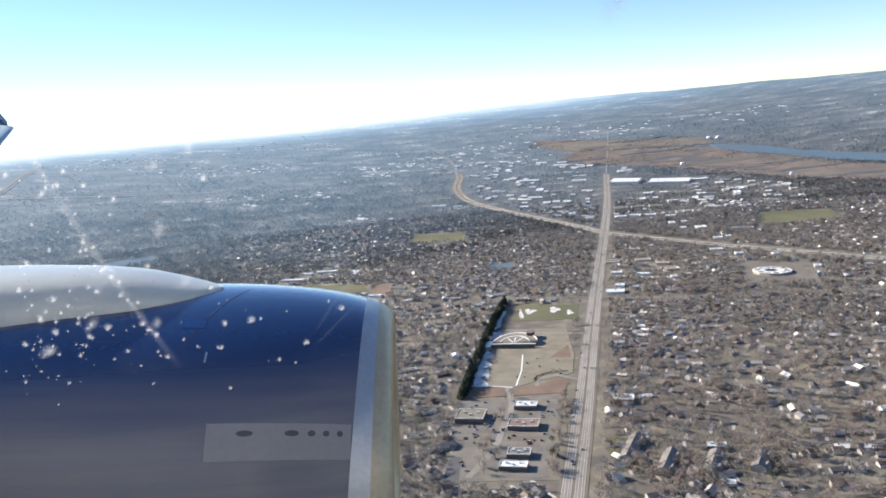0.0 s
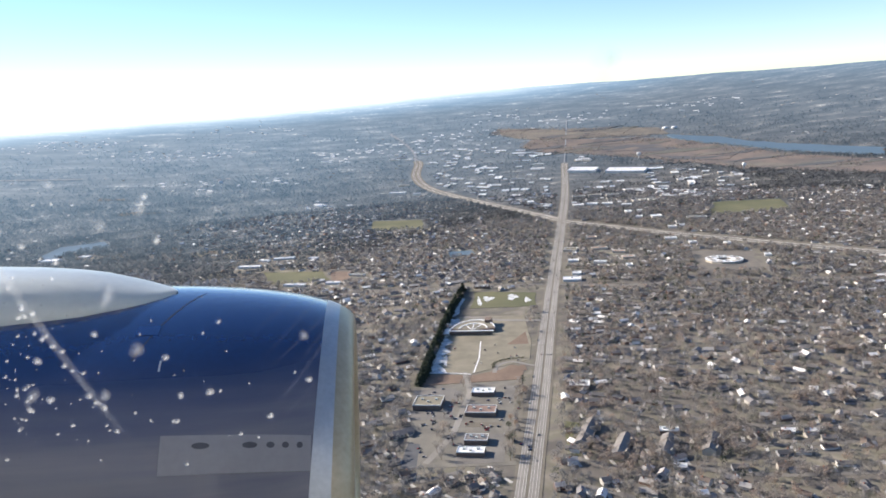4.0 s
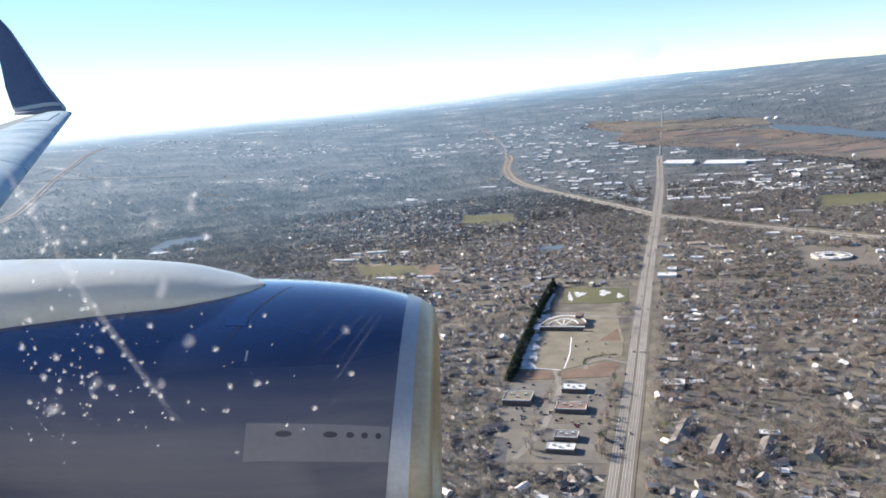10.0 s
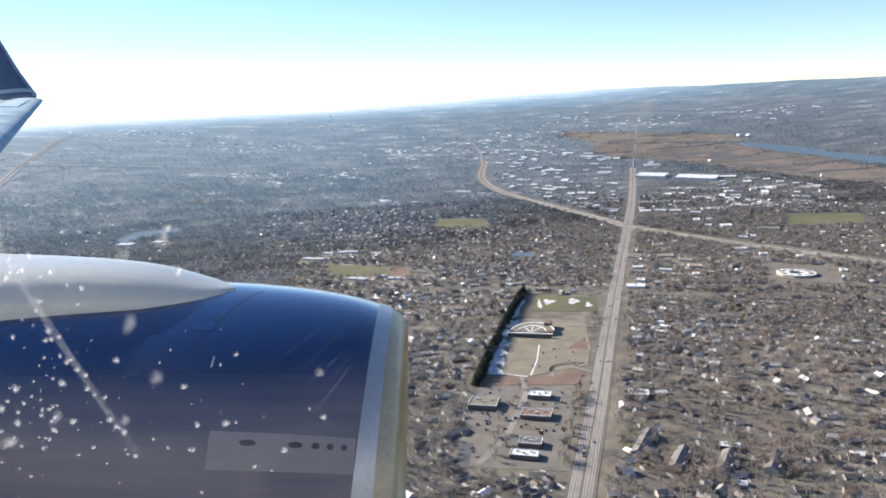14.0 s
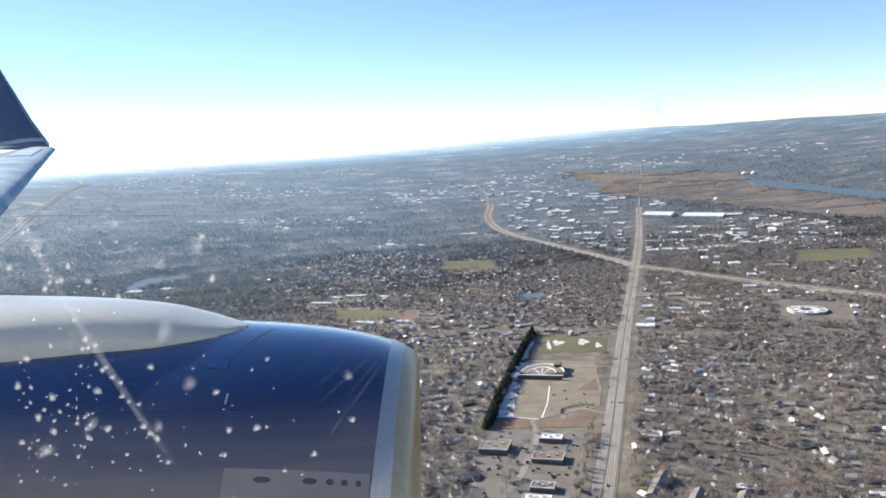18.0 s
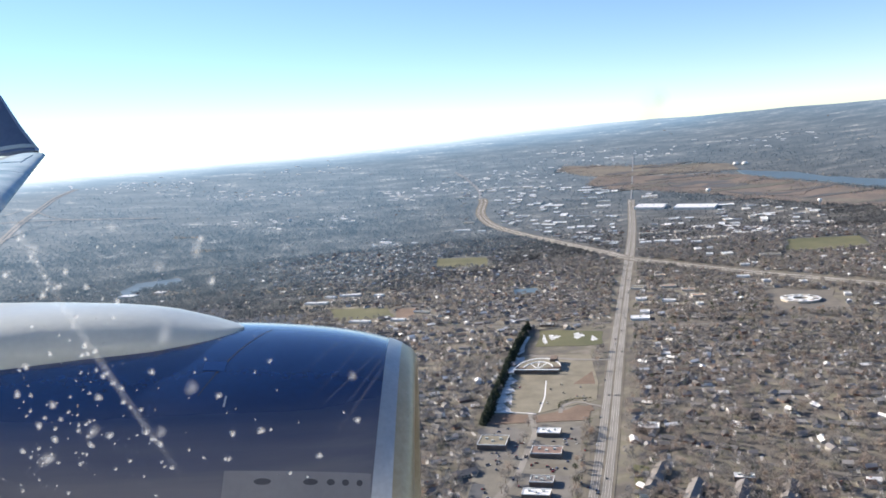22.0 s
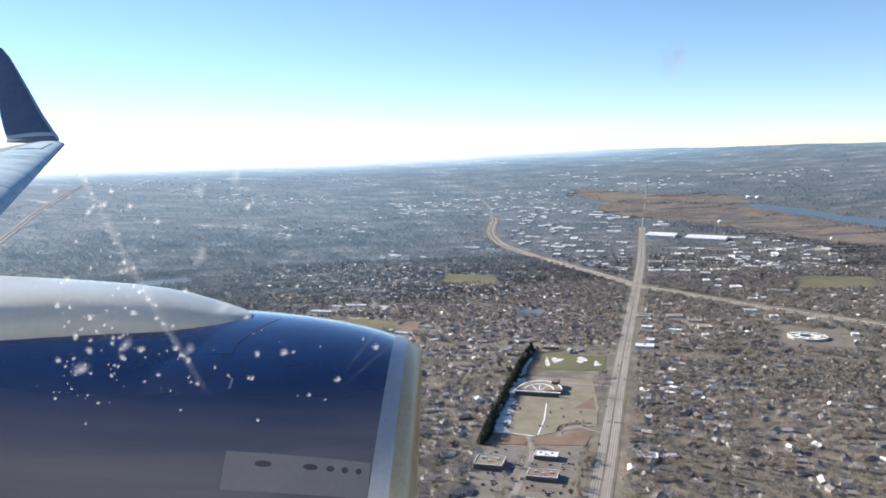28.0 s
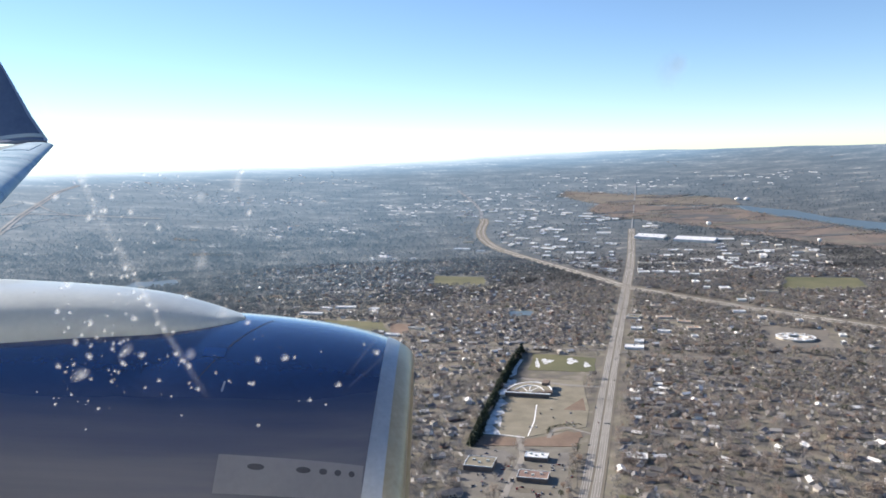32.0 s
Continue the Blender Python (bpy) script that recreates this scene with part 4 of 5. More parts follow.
CLUSTERS = [(-1254, 3676, 130, 30, 14), (-1023, 3655, 60, 25, 6), (-2042, 3878, 200, 40, 12), (-1768, 3951, 150, 30, 10), (-356, 3589, 90, 60, 11), (-500, 3455, 80, 50, 8), (183, 3754, 120, 60, 16), (-36, 3694, 90, 60, 12), (360, 4165, 60, 40, 8), (466, 3744, 70, 50, 7), (-958, 3033, 90, 40, 7), (-403, 2535, 40, 20, 6), (-1026, 4172, 150, 50, 8), (-635, 3051, 60, 40, 6), (741, 3986, 90, 50, 8), (1279, 3932, 120, 50, 8)]
g = np.random.default_rng(5)
halls, blocks = [], []
warehouses = [(530, 2846, 104, 66, 8, -25), (672, 2768, 140, 66, 8, -25)]
for cx, cy, sx, sy, n in CLUSTERS:
    for k in range(int(n * 2.8)):
        x, y = cx + g.normal(0, sx * 1.15), cy + g.normal(0, sy * 1.9)
        if bool(open_land(np.array(x), np.array(y), 15)):
            halls.append((x, y, 7 + 24 * g.random() ** 2, g.uniform(7, 14), g.uniform(2, 4), -20 + g.normal(0, 10)))
TOWN = [(-50, 2700), (260, 2060), (330, 2060), (1000, 2300), (1000, 2560), (600, 3000), (520, 3500), (-240, 3500)]
while len(blocks) < 175:
    x, y = g.uniform(-250, 1000), g.uniform(1980, 3500)
    if bool(open_land(np.array(x), np.array(y), 26)) and bool(inside(np.array(x), np.array(y), TOWN)) and math.hypot(x - 600, y - 2790) > 170 and all(math.hypot(x - p[0], (y - p[1]) * 0.8) > p[2] / 2 + 28 for p in big_plots):
        blocks.append((x, y, g.uniform(11, 26) + 34 * g.random() ** 3, g.uniform(12, 26), g.uniform(2.6, 4.0), -18 + g.normal(0, 9) + 90 * int(g.random() < 0.3)))


def off_halls(x, y):
    """Keeps woods clear of the larger buildings and of the ground before them."""
    ok = ~inside(x, y, TOWN) | (np.sin(x * 0.37 + y * 0.73) > 0.3)
    for hx, hy, w, d, h, _ in halls + blocks + warehouses + big_plots:
        r = math.hypot(hx, hy)
        u, v = hx / r, hy / r
        along, across = (x - hx) * u + (y - hy) * v, (x - hx) * v - (y - hy) * u
        ok &= ~((np.abs(across) < w * 0.55 + 5) & (along > -45) & (along < d * 0.5 + 8))
    return x[ok], y[ok]


g = np.random.default_rng(21)
dense = lambda x, y: np.where(x < -700 - 0.1 * y, 1.0, (0.4 + 0.55 * woods(x, y) ** 1.3) * np.where((x > -10) & (np.hypot(x, y) < 1150), 0.62, 1.0) + 0.3 * ((x > 150) & (np.hypot(x, y) > 1150) & (y < 2000)))
tx, ty = scatter(24000, 500, 1150, 4, g, dense)
ok = off_houses(tx, ty, 5.2)
tx, ty = tx[ok], ty[ok]
order = np.argsort(np.hypot(tx, ty))
tx, ty = tx[order], ty[order]
NEAR_TREES = 280


def build_tree(height, width, seed):
    """A bare tree: tapered trunk with limbs, and a crown of fine twig clumps."""
    g2 = np.random.default_rng(seed)
    tree = tagged(new("tree", None), "bare winter tree with a ragged brown crown", "tree", "garden trees")
    pieces = []
    def limb(p, q, r0, r1):
        d = (q - p) / np.linalg.norm(q - p)
        s = np.cross(d, (0.3, 0.9, 0.2))
        s /= np.linalg.norm(s)
        t = np.cross(d, s)
        a = np.arange(6) * math.pi / 3
        ringed = np.cos(a)[:, None] * s + np.sin(a)[:, None] * t
        v = np.concatenate([p + ringed * r0, q + ringed * r1])
        pieces.append((v, np.array([(i, (i + 1) % 6, 6 + (i + 1) % 6, 6 + i) for i in range(6)])))
    fork = np.array((0, 0, height * 0.42))
    limb(np.array((0, 0, -0.3)), fork, 0.32, 0.2)
    for i in range(6):
        a = i * 1.05 + g2.uniform(-0.3, 0.3)
        end = np.array((math.cos(a) * width * 0.36, math.sin(a) * width * 0.36, height * g2.uniform(0.68, 0.92)))
        limb(fork - (0, 0, height * g2.uniform(0, 0.12)), end, 0.13, 0.03)
    tv, tf = join(pieces)
    part("trunk", np_mesh("trunk", tv, tf, [bark], smooth=True), tree)
    tri = clumps(1, 240, np.array([height]), np.array([width]), np.array([0.36]), g2)
    part("crown", np_mesh("crown", tri.reshape(-1, 3), np.arange(240 * 3).reshape(-1, 3), [twig_thing]), tree)
    return tree


tree_kinds = [build_tree(h, w, 40 + i) for i, (h, w) in enumerate([(10, 8), (13, 10), (8.5, 7), (12, 8.5), (14.5, 11), (9.5, 8.5)])]
for i in range(NEAR_TREES):
    m = pose(tx[i], ty[i], 0, 0, 0, float(g.uniform(0, 360)))
    if i < len(tree_kinds):
        tree_kinds[i].matrix_basis = m
    else:
        copy_thing(tree_kinds[int(g.integers(6))], m)
tx, ty = tx[NEAR_TREES:], ty[NEAR_TREES:]
# russet oaks, their share raised to paint in a warm window reflection
oak = (tx > 120) & (np.sin(tx / 19.0 + 1.2 * np.sin(ty / 27.0)) + np.sin(ty / 23.0 - tx / 60.0) > 0.2)
# more western trees take the haze-tinted twig colours
cool = ~oak & (g.random(len(tx)) < np.clip(0.8 - (tx - 60) / 160, 0.12, 0.8))
warm = ~oak & ~cool
tree_stuff("bare_trees", tx[warm], ty[warm], 90, 0.5, "bare brown trees between houses", g)
tree_stuff("grey_garden_trees", tx[cool], ty[cool], 90, 0.5, "bare grey trees between houses, tinted with haze", g, m=twig_haze_mid)
tree_stuff("oak_trees", tx[oak], ty[oak], 100, 0.55, "russet oaks that keep dry brown leaves", g, 1.1, m=twig_oak)
mx, my = scatter(58000, 1150, 2500, 5, g, dense)
ok = off_houses(mx, my, 5.0)
mx, my = off_halls(mx[ok], my[ok])
# haze-tinted palettes take over with distance and towards the sun
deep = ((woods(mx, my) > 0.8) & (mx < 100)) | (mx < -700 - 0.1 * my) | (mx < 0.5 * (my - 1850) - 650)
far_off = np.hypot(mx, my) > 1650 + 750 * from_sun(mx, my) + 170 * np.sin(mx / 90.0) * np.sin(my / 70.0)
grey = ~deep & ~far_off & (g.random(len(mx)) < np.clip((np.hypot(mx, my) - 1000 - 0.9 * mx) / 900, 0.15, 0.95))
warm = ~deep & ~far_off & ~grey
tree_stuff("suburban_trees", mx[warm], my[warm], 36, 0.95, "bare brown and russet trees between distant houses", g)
tree_stuff("grey_trees", mx[grey], my[grey], 36, 0.95, "bare grey trees between distant houses, tinted with haze", g, m=twig_haze_mid)
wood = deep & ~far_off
tree_stuff("woodland", mx[wood], my[wood], 30, 1.0, "dense grey bare woods beyond the houses, tinted with haze", g, m=twig_haze_woods)
tree_stuff("hazy_trees", mx[far_off], my[far_off], 30, 1.0, "blue grey bare trees where the haze begins", g, m=haze_glow_twigs, haze=True)
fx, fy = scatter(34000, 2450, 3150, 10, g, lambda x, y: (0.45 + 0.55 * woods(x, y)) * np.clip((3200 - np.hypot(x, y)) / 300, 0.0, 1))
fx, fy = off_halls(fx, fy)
tree_stuff("far_woods", fx, fy, 16, 1.15, "grey bare woods far off, paled by a haze glow", g, 1.0, m=haze_glow_twigs, haze=True)
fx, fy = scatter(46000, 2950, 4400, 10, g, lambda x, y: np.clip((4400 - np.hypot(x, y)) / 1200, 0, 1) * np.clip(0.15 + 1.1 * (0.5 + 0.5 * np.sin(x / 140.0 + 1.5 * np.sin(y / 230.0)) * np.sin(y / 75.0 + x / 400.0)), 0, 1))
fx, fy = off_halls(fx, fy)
tree_stuff("skyline_woods", fx, fy, 10, 1.5, "blue grey hazy woods along the skyline", g, 1.0, m=haze_glow_twigs, haze=True)

# shrubs along the edges of the marsh
sx, sy = [], []
for poly in (MARSH, STRAW, LAKE):
    for (xa, ya), (xb, yb) in zip(poly, poly[1:] + poly[:1]):
        n = int(math.hypot(xb - xa, yb - ya) / 7)
        t = g.random(n)
        sx.append(xa + (xb - xa) * t + g.normal(0, 13, n))
        sy.append(ya + (yb - ya) * t + g.normal(0, 13, n))
n = 5200
bx, by = g.uniform(350, 1400, n), g.uniform(2400, 3850, n)
ok = (inside(bx, by, MARSH) | inside(bx, by, STRAW)) & (np.sin(bx / 60.0 + by / 90.0) + np.sin(by / 37.0 - bx / 140.0) > 0.35)
sx, sy = np.concatenate(sx + [bx[ok]]), np.concatenate(sy + [by[ok]])
ok = ~inside(sx, sy, LAKE)
tree_stuff("marsh_shrubs", sx[ok], sy[ok], 12, 1.5, "low grey brown shrubs along the marsh", g, 0.8)

# street trees between the shops and the avenue
for k in range(46):
    y = 690 + 205 * g.random()
    x = np.interp(y, [p[1] for p in ARTERIAL], [p[0] for p in ARTERIAL]) - 17 - 12 * g.random()
    if k % 3 == 0:
        x -= 62 + 20 * g.random()
    if any(abs(x - p[0]) < 20 and abs(y - p[1]) < 13 for p in ((-33, 838), (32, 860), (26, 806), (17, 736), (10, 710))):
        continue
    copy_thing(tree_kinds[int(g.integers(6))], pose(x, y, 0.2, 0, 0, float(g.uniform(0, 360))))

# conifer row beside the car park
ROW = smooth_line([(25, 1340), (-3, 1190), (-26, 1033), (-46, 902)], 5.0)
def build_conifer(height, seed):
    g2 = np.random.default_rng(seed)
    tree = tagged(new("conifer", None), "tall dark green conifer in a dense row", "tree", "conifer row")
    a = np.arange(6) * math.pi / 3
    ringed = np.column_stack([np.cos(a), np.sin(a), np.zeros(6)])
    part("trunk", np_mesh("trunk", np.concatenate([ringed * 0.3 - (0, 0, 0.3), ringed * 0.05 + (0, 0, height * 0.9)]), np.array([(i, (i + 1) % 6, 6 + (i + 1) % 6, 6 + i) for i in range(6)]), [bark]), tree)
    k = 420
    z = g2.random(k) ** 1.4
    rr = (1 - z) * height * 0.36 * np.sqrt(g2.random(k)) + 0.15
    aa = g2.uniform(0, 2 * math.pi, k)
    mid = np.column_stack([rr * np.cos(aa), rr * np.sin(aa), height * (0.06 + 0.94 * z)])
    tri = mid[:, None, :] + g2.normal(size=(k, 3, 3)) * (0.78 + 0.6 * (1 - z))[:, None, None] * (1, 1, 0.55)
    part("crown", np_mesh("crown", tri.reshape(-1, 3), np.arange(k * 3).reshape(-1, 3), [conifer]), tree)
    return tree
fir_kinds = [build_conifer(h, i) for i, h in enumerate((14, 17, 12.5))]
for i, (x, y) in enumerate(ROW):
    m = pose(x + g.uniform(-2, 2), y + g.uniform(-1, 1), 0, 0, 0, float(g.uniform(0, 360)))
    if i < 3:
        fir_kinds[i].matrix_basis = m
    else:
        copy_thing(fir_kinds[int(g.integers(3))], m)


# ---- larger buildings ----
def flat_building(x, y, w, d, h, a, wall_m, roof_m, label, units=2, group="commercial buildings"):
    b = tagged(new("commercial_building", None), label, "building", group)
    part("wall", box_mesh("wall", -w / 2, w / 2, -d / 2, d / 2, -1.5, h, wall_m), b)
    part("roof", box_mesh("roof", -w / 2 + 0.5, w / 2 - 0.5, -d / 2 + 0.5, d / 2 - 0.5, h + 0.004, h + 0.15, roof_m), b)
    for k, (p, q) in enumerate((((-w / 2, w / 2), (-d / 2, -d / 2 + 0.5)), ((-w / 2, w / 2), (d / 2 - 0.5, d / 2)), ((-w / 2, -w / 2 + 0.5), (-d / 2 + 0.5, d / 2 - 0.5)), ((w / 2 - 0.5, w / 2), (-d / 2 + 0.5, d / 2 - 0.5)))):
        part("parapet", box_mesh("parapet", *p, *q, h + 0.004, h + 0.9, white_roof), b, "pale parapet")
    for k in range(units):
        ux, uy = (k - units / 2 + 0.5) * w / (units + 1), d * 0.12 * (-1) ** k
        part("roof_unit", box_mesh("roof_unit", ux - 1.5, ux + 1.5, uy - 1.2, uy + 1.2, h + 0.15, h + 1.8, pale_paint), b, "grey rooftop machine box")
    b.matrix_basis = on_land(x, y, a)
    return b


AV = -10.6
SHOP_PLOTS = ((-33, 838, 33, 28, 6, paved_lot, "low office with a white edged tan roof"), (32, 860, 27, 15, 5, white_roof, "low white roofed shop beside the avenue"), (26, 806, 34, 20, 5, roof_red, "low shop with a reddish brown flat roof"), (17, 736, 24, 15, 5, block_shingle, "small dark roofed shop with roof machines"), (10, 710, 28, 13, 4.5, white_roof, "low white roofed shop beside a lane"), (145, 861, 28, 18, 5, white_roof, "low white roofed building beside the avenue"), (213, 724, 19, 10, 4.5, white_roof, "small white roofed hall between apartment blocks"), (60, 1350, 26, 10, 4, white_roof, "white roofed shed behind the church lawn"))
for x, y, w, d, h, rm, label in SHOP_PLOTS:
    flat_building(x, y, w, d, h, AV, brown_wall, rm, label, 3)
for x, y, w, d, h, a in warehouses:
    flat_building(x, y, w, d, h, a, pale_wall, white_roof, "long white roofed warehouse beside the avenue", 4, "warehouses")
ROOF_KINDS = {"W": (white_roof, "white"), "G": (paved_lot, "grey"), "O": (tan_roof, "orange tan")}
for plots, kind_words, group in ((MALLS, "roofed shopping centre building beside the highway", "shopping buildings"), (STORES, "roofed store beside the avenue", "stores"), (SCHOOL_WINGS, "roofed school wing beside a playing field", "school wings")):
    split = [(x + (j - 1) * w * 0.36, y - (j - 1) * w * 0.05 + 9 * (j % 2), w * 0.27, d * 1.5, k) for x, y, w, d, k in plots if w > 60 for j in range(3)]
    for x, y, w, d, k in [p for p in plots if p[2] <= 60] + split:
        flat_building(x, y, w, d * 1.25, 3.4, AV - 5 + 13 * math.sin(x * 1.7 + y), pale_wall if k == "W" else tan_wall, ROOF_KINDS[k][0], "low " + ROOF_KINDS[k][1] + " " + kind_words, 1, group)
def apartment_block(x, y, a, w, floors, label):
    block = tagged(new("apartment_block", None), label, "apartment block", "apartment blocks")
    h = 2.9 * floors
    wv, wf, rv, rf = gable(w, 13, h, 3.2, 0.6)
    part("wall", np_mesh("wall", wv, wf, [tan_wall]), block)
    part("roof", np_mesh("roof", rv, rf, [block_shingle]), block)
    n = int(w / 4)
    for fl in range(floors):
        for k in range(n):
            cx2 = (k - n / 2 + 0.5) * w / n
            for sy in (-6.5, 6.5):
                part("window", box_mesh("window", cx2 - 0.8, cx2 + 0.8, sy - 0.06, sy + 0.06, 2.9 * fl + 0.9, 2.9 * fl + 2.2, glass_dark), block)
    for k in (-0.3, 0.3):
        gv2, gf2, hv2, hf2 = gable(5, 5, h, 2.0, 0.4)
        shift = np.array((w * k, -7.5, 0))
        part("bay_wall", np_mesh("bay_wall", gv2 + shift, gf2, [tan_wall]), block)
        part("bay_roof", np_mesh("bay_roof", hv2 + shift, hf2, [block_shingle]), block)
    block.matrix_basis = pose(x, y, 0, 0, 0, a)


for x, y, a, w in ((131, 732, 67, 56), (158, 696, 66, 44), (200, 690, 65, 40), (243, 688, 65, 38)):
    apartment_block(x, y, a, w, 2, "long gabled apartment block with rows of windows")
apartment_block(-64, 765, 24, 28, 1, "single storey gabled office with a grey shingle roof")
g = np.random.default_rng(6)
for x, y, w, d, h, a in halls:
    hall = tagged(new("distant_building", None), "far flat roofed pale building among trees", "building", "distant buildings")
    h = h if math.hypot(x, y) < 3200 else 0.7
    part("wall", box_mesh("wall", -w / 2, w / 2, -d / 2, d / 2, -4, h, pale_wall), hall)
    part("roof", box_mesh("roof", -w / 2 - 0.3, w / 2 + 0.3, -d / 2 - 0.3, d / 2 + 0.3, h + 0.004, h + 0.5, flat_roofs if g.random() < 0.2 else white_roof), hall)
    hall.matrix_basis = on_land(x, y, a, 0.6)
for x, y, w, d, h, a in blocks:
    flat_building(x, y, w, d, h, a, tan_wall, flat_roofs if g.random() < 0.5 else white_roof, "flat roofed commercial block among car parks", 1)

# clipped hedge beside the curved drive
hx = smooth_line([(50, 944), (54, 960), (69, 969), (92, 972)], 3.0)
hedge = tagged(new("hedge", None), "dark clipped hedge along the curved drive", "hedge")
g = np.random.default_rng(9)
hn = len(hx)
cl = np.repeat(np.column_stack([hx, np.full(hn, 1.4)]), 40, 0) + g.normal(size=(hn * 40, 3)) * (1.3, 1.1, 0.6)
tri = cl[:, None, :] + g.normal(size=(hn * 40, 3, 3)) * 0.4
part("foliage", np_mesh("foliage", tri.reshape(-1, 3), np.arange(hn * 120).reshape(-1, 3), [conifer]), hedge)

# the church: two curved wings with white roof edges
def arc_slab(r0, r1, a0, a1, z0, z1, cx, cy, n=14):
    a = np.radians(np.linspace(a0, a1, n))
    v = []
    for t in a:
        for r, z in ((r0, z0), (r1, z0), (r1, z1), (r0, z1)):
            v.append((cx + r * math.cos(t), cy + r * math.sin(t), z))
    f = [(4 * i + k, 4 * i + (k + 1) % 4, 4 * i + 4 + (k + 1) % 4, 4 * i + 4 + k) for i in range(n - 1) for k in range(4)]
    f += [(3, 2, 1, 0), (4 * n - 4, 4 * n - 3, 4 * n - 2, 4 * n - 1)]
    return np.array(v), np.array(f)


church = tagged(new("church", None), "low tan church with curved white roof edges", "church")
v, f = arc_slab(0.5, 34, 12, 172, -0.5, 8, 0, 0)
part("wall", np_mesh("wall", v, f, [brown_wall]), church)
v, f = arc_slab(1.0, 33, 21, 167, 8.004, 8.3, 0, 0)
part("roof", np_mesh("roof", v, f, [paved_lot]), church, "tan gravel roof")
for r0, r1, z in ((32.5, 34.6, 9.2), (21, 22.6, 9.6)):
    v, f = arc_slab(r0, r1, 18, 170, 8.31, z, 0, 0)
    part("roof_edge", np_mesh("roof_edge", v, f, [white_roof]), church, "white curved roof edge")
part("porch_wall", box_mesh("porch_wall", -34, 30, -2.2, -0.6, -0.3, 7.6, brown_wall), church)
part("roof_edge", box_mesh("roof_edge", -36, 32, -2.6, -0.6, 7.604, 9.0, white_roof), church, "white straight front edge")
for deg in (60, 95, 130):
    c, q = math.cos(radians(deg)), math.sin(radians(deg))
    v, f = strip(np.array([(3 * c, 3 * q), (21 * c, 21 * q)]), -0.7, 0.7, 9.0)
    part("roof_rib", np_mesh("roof_rib", v, f, [white_roof]), church, "white roof rib")
part("side_wing", box_mesh("side_wing", -46, -34.7, -6, 10, -0.4, 5.2, tan_wall), church)
part("side_roof", box_mesh("side_roof", -46.6, -34.2, -6.6, 10.6, 5.204, 5.7, white_roof), church, "white flat roof of the side wing")
part("tower", box_mesh("tower", 14, 24, 24, 36, 0, 14, brown_wall), church, "dark brown block tower")
church.matrix_basis = pose(30, 1088, 0.3, 0, 0, AV) @ Matrix.Diagonal((1.0, 1.5, 0.72, 1.0))

# white walks of the car park
for nm, pts, w in (("white_walk", [(24, 932), (34, 985), (40, 1052)], 0.9), ("white_walk", [(-36, 942), (0, 934), (20, 927)], 0.9)):
    v, f = strip(np.array(pts, float), -w, w, 0.5)
    tagged(new(nm, np_mesh(nm, v, f, [white_roof])), "white concrete walk across the car park", "path", kind="structure")

# oval school with a dark courtyard
school = tagged(new("school", None), "white roofed oval school round a dark courtyard", "school")
pieces = arc_slab(12, 30, 0, 360, -0.5, 6, 0, 0, 12)
part("wall", np_mesh("wall", pieces[0] * (1.15, 0.95, 0.7), pieces[1], [tan_wall]), school)
pieces = arc_slab(11.6, 30.6, 0, 360, 6.004, 6.6, 0, 0, 12)
part("roof", np_mesh("roof", pieces[0] * (1.15, 0.95, 0.7), pieces[1], [white_roof]), school)
for k in range(12):
    v, f = arc_slab(19, 25 + (k % 3), 30 * k + 4, 30 * k + 22, 6.604, 7.4, 0, 0, 5)
    part("skylight", np_mesh("skylight", v * (1.15, 0.95, 0.7), f, [asphalt if k % 2 else tan_wall]), school, "dark raised roof section")
for k in range(5):
    part("roof_unit", box_mesh("roof_unit", -22 + k * 11, -18 + k * 11, 14 - 3 * abs(k - 2), 18 - 3 * abs(k - 2), 5.0, 6.2, pale_paint), school, "grey rooftop machine box")
school.matrix_basis = pose(526, 1418, 0, 0, 0, -18)

# two white domes and a water tank by the lake
def lathe(profile, n=20):
    a = np.arange(n) * 2 * math.pi / n
    v = np.array([(r * math.cos(t), r * math.sin(t), z) for r, z in profile for t in a])
    f = np.array([(i * n + k, i * n + (k + 1) % n, (i + 1) * n + (k + 1) % n, (i + 1) * n + k) for i in range(len(profile) - 1) for k in range(n)])
    return v, f
v, f = lathe([(13 * math.cos(t), 1.0 + 9 * math.sin(t)) for t in np.linspace(0, 1.53, 8)])
dome_mesh = np_mesh("shell", v, f, [white_roof], smooth=True)
v, f = lathe([(13.4, -1.5), (13.4, 1.2), (12.9, 1.2)])
foot_mesh = np_mesh("base_ring", v, f, [tan_wall])
for x, y in ((1031, 3506), (1067, 3494)):
    d = tagged(new("storage_dome", None), "white storage dome beside a lake", "dome", "storage domes")
    part("shell", dome_mesh, d)
    part("base_ring", foot_mesh, d)
    d.matrix_basis = pose(x, y, float(terrain(x, y)) + 2)
for x, y, r, h in ((773, 2980, 9, 26), (1034, 2607, 6, 24), (-860, 3000, 8, 30)):
    tank = tagged(new("water_tower", None), "white round water tower above trees", "water tower", "water towers")
    v, f = lathe([(0.01, h), (r * 0.7, h - 1.5), (r, h - 4), (r, h - 10), (r * 0.5, h - 13), (1.5, h - 14)])
    part("tank", np_mesh("tank", v, f, [white_roof], smooth=True), tank)
    v, f = lathe([(1.5, h - 13), (1.4, h / 2), (2.4, -2)])
    part("column", np_mesh("column", v, f, [white_roof], smooth=True), tank)
    tank.matrix_basis = pose(x, y, float(terrain(x, y)))

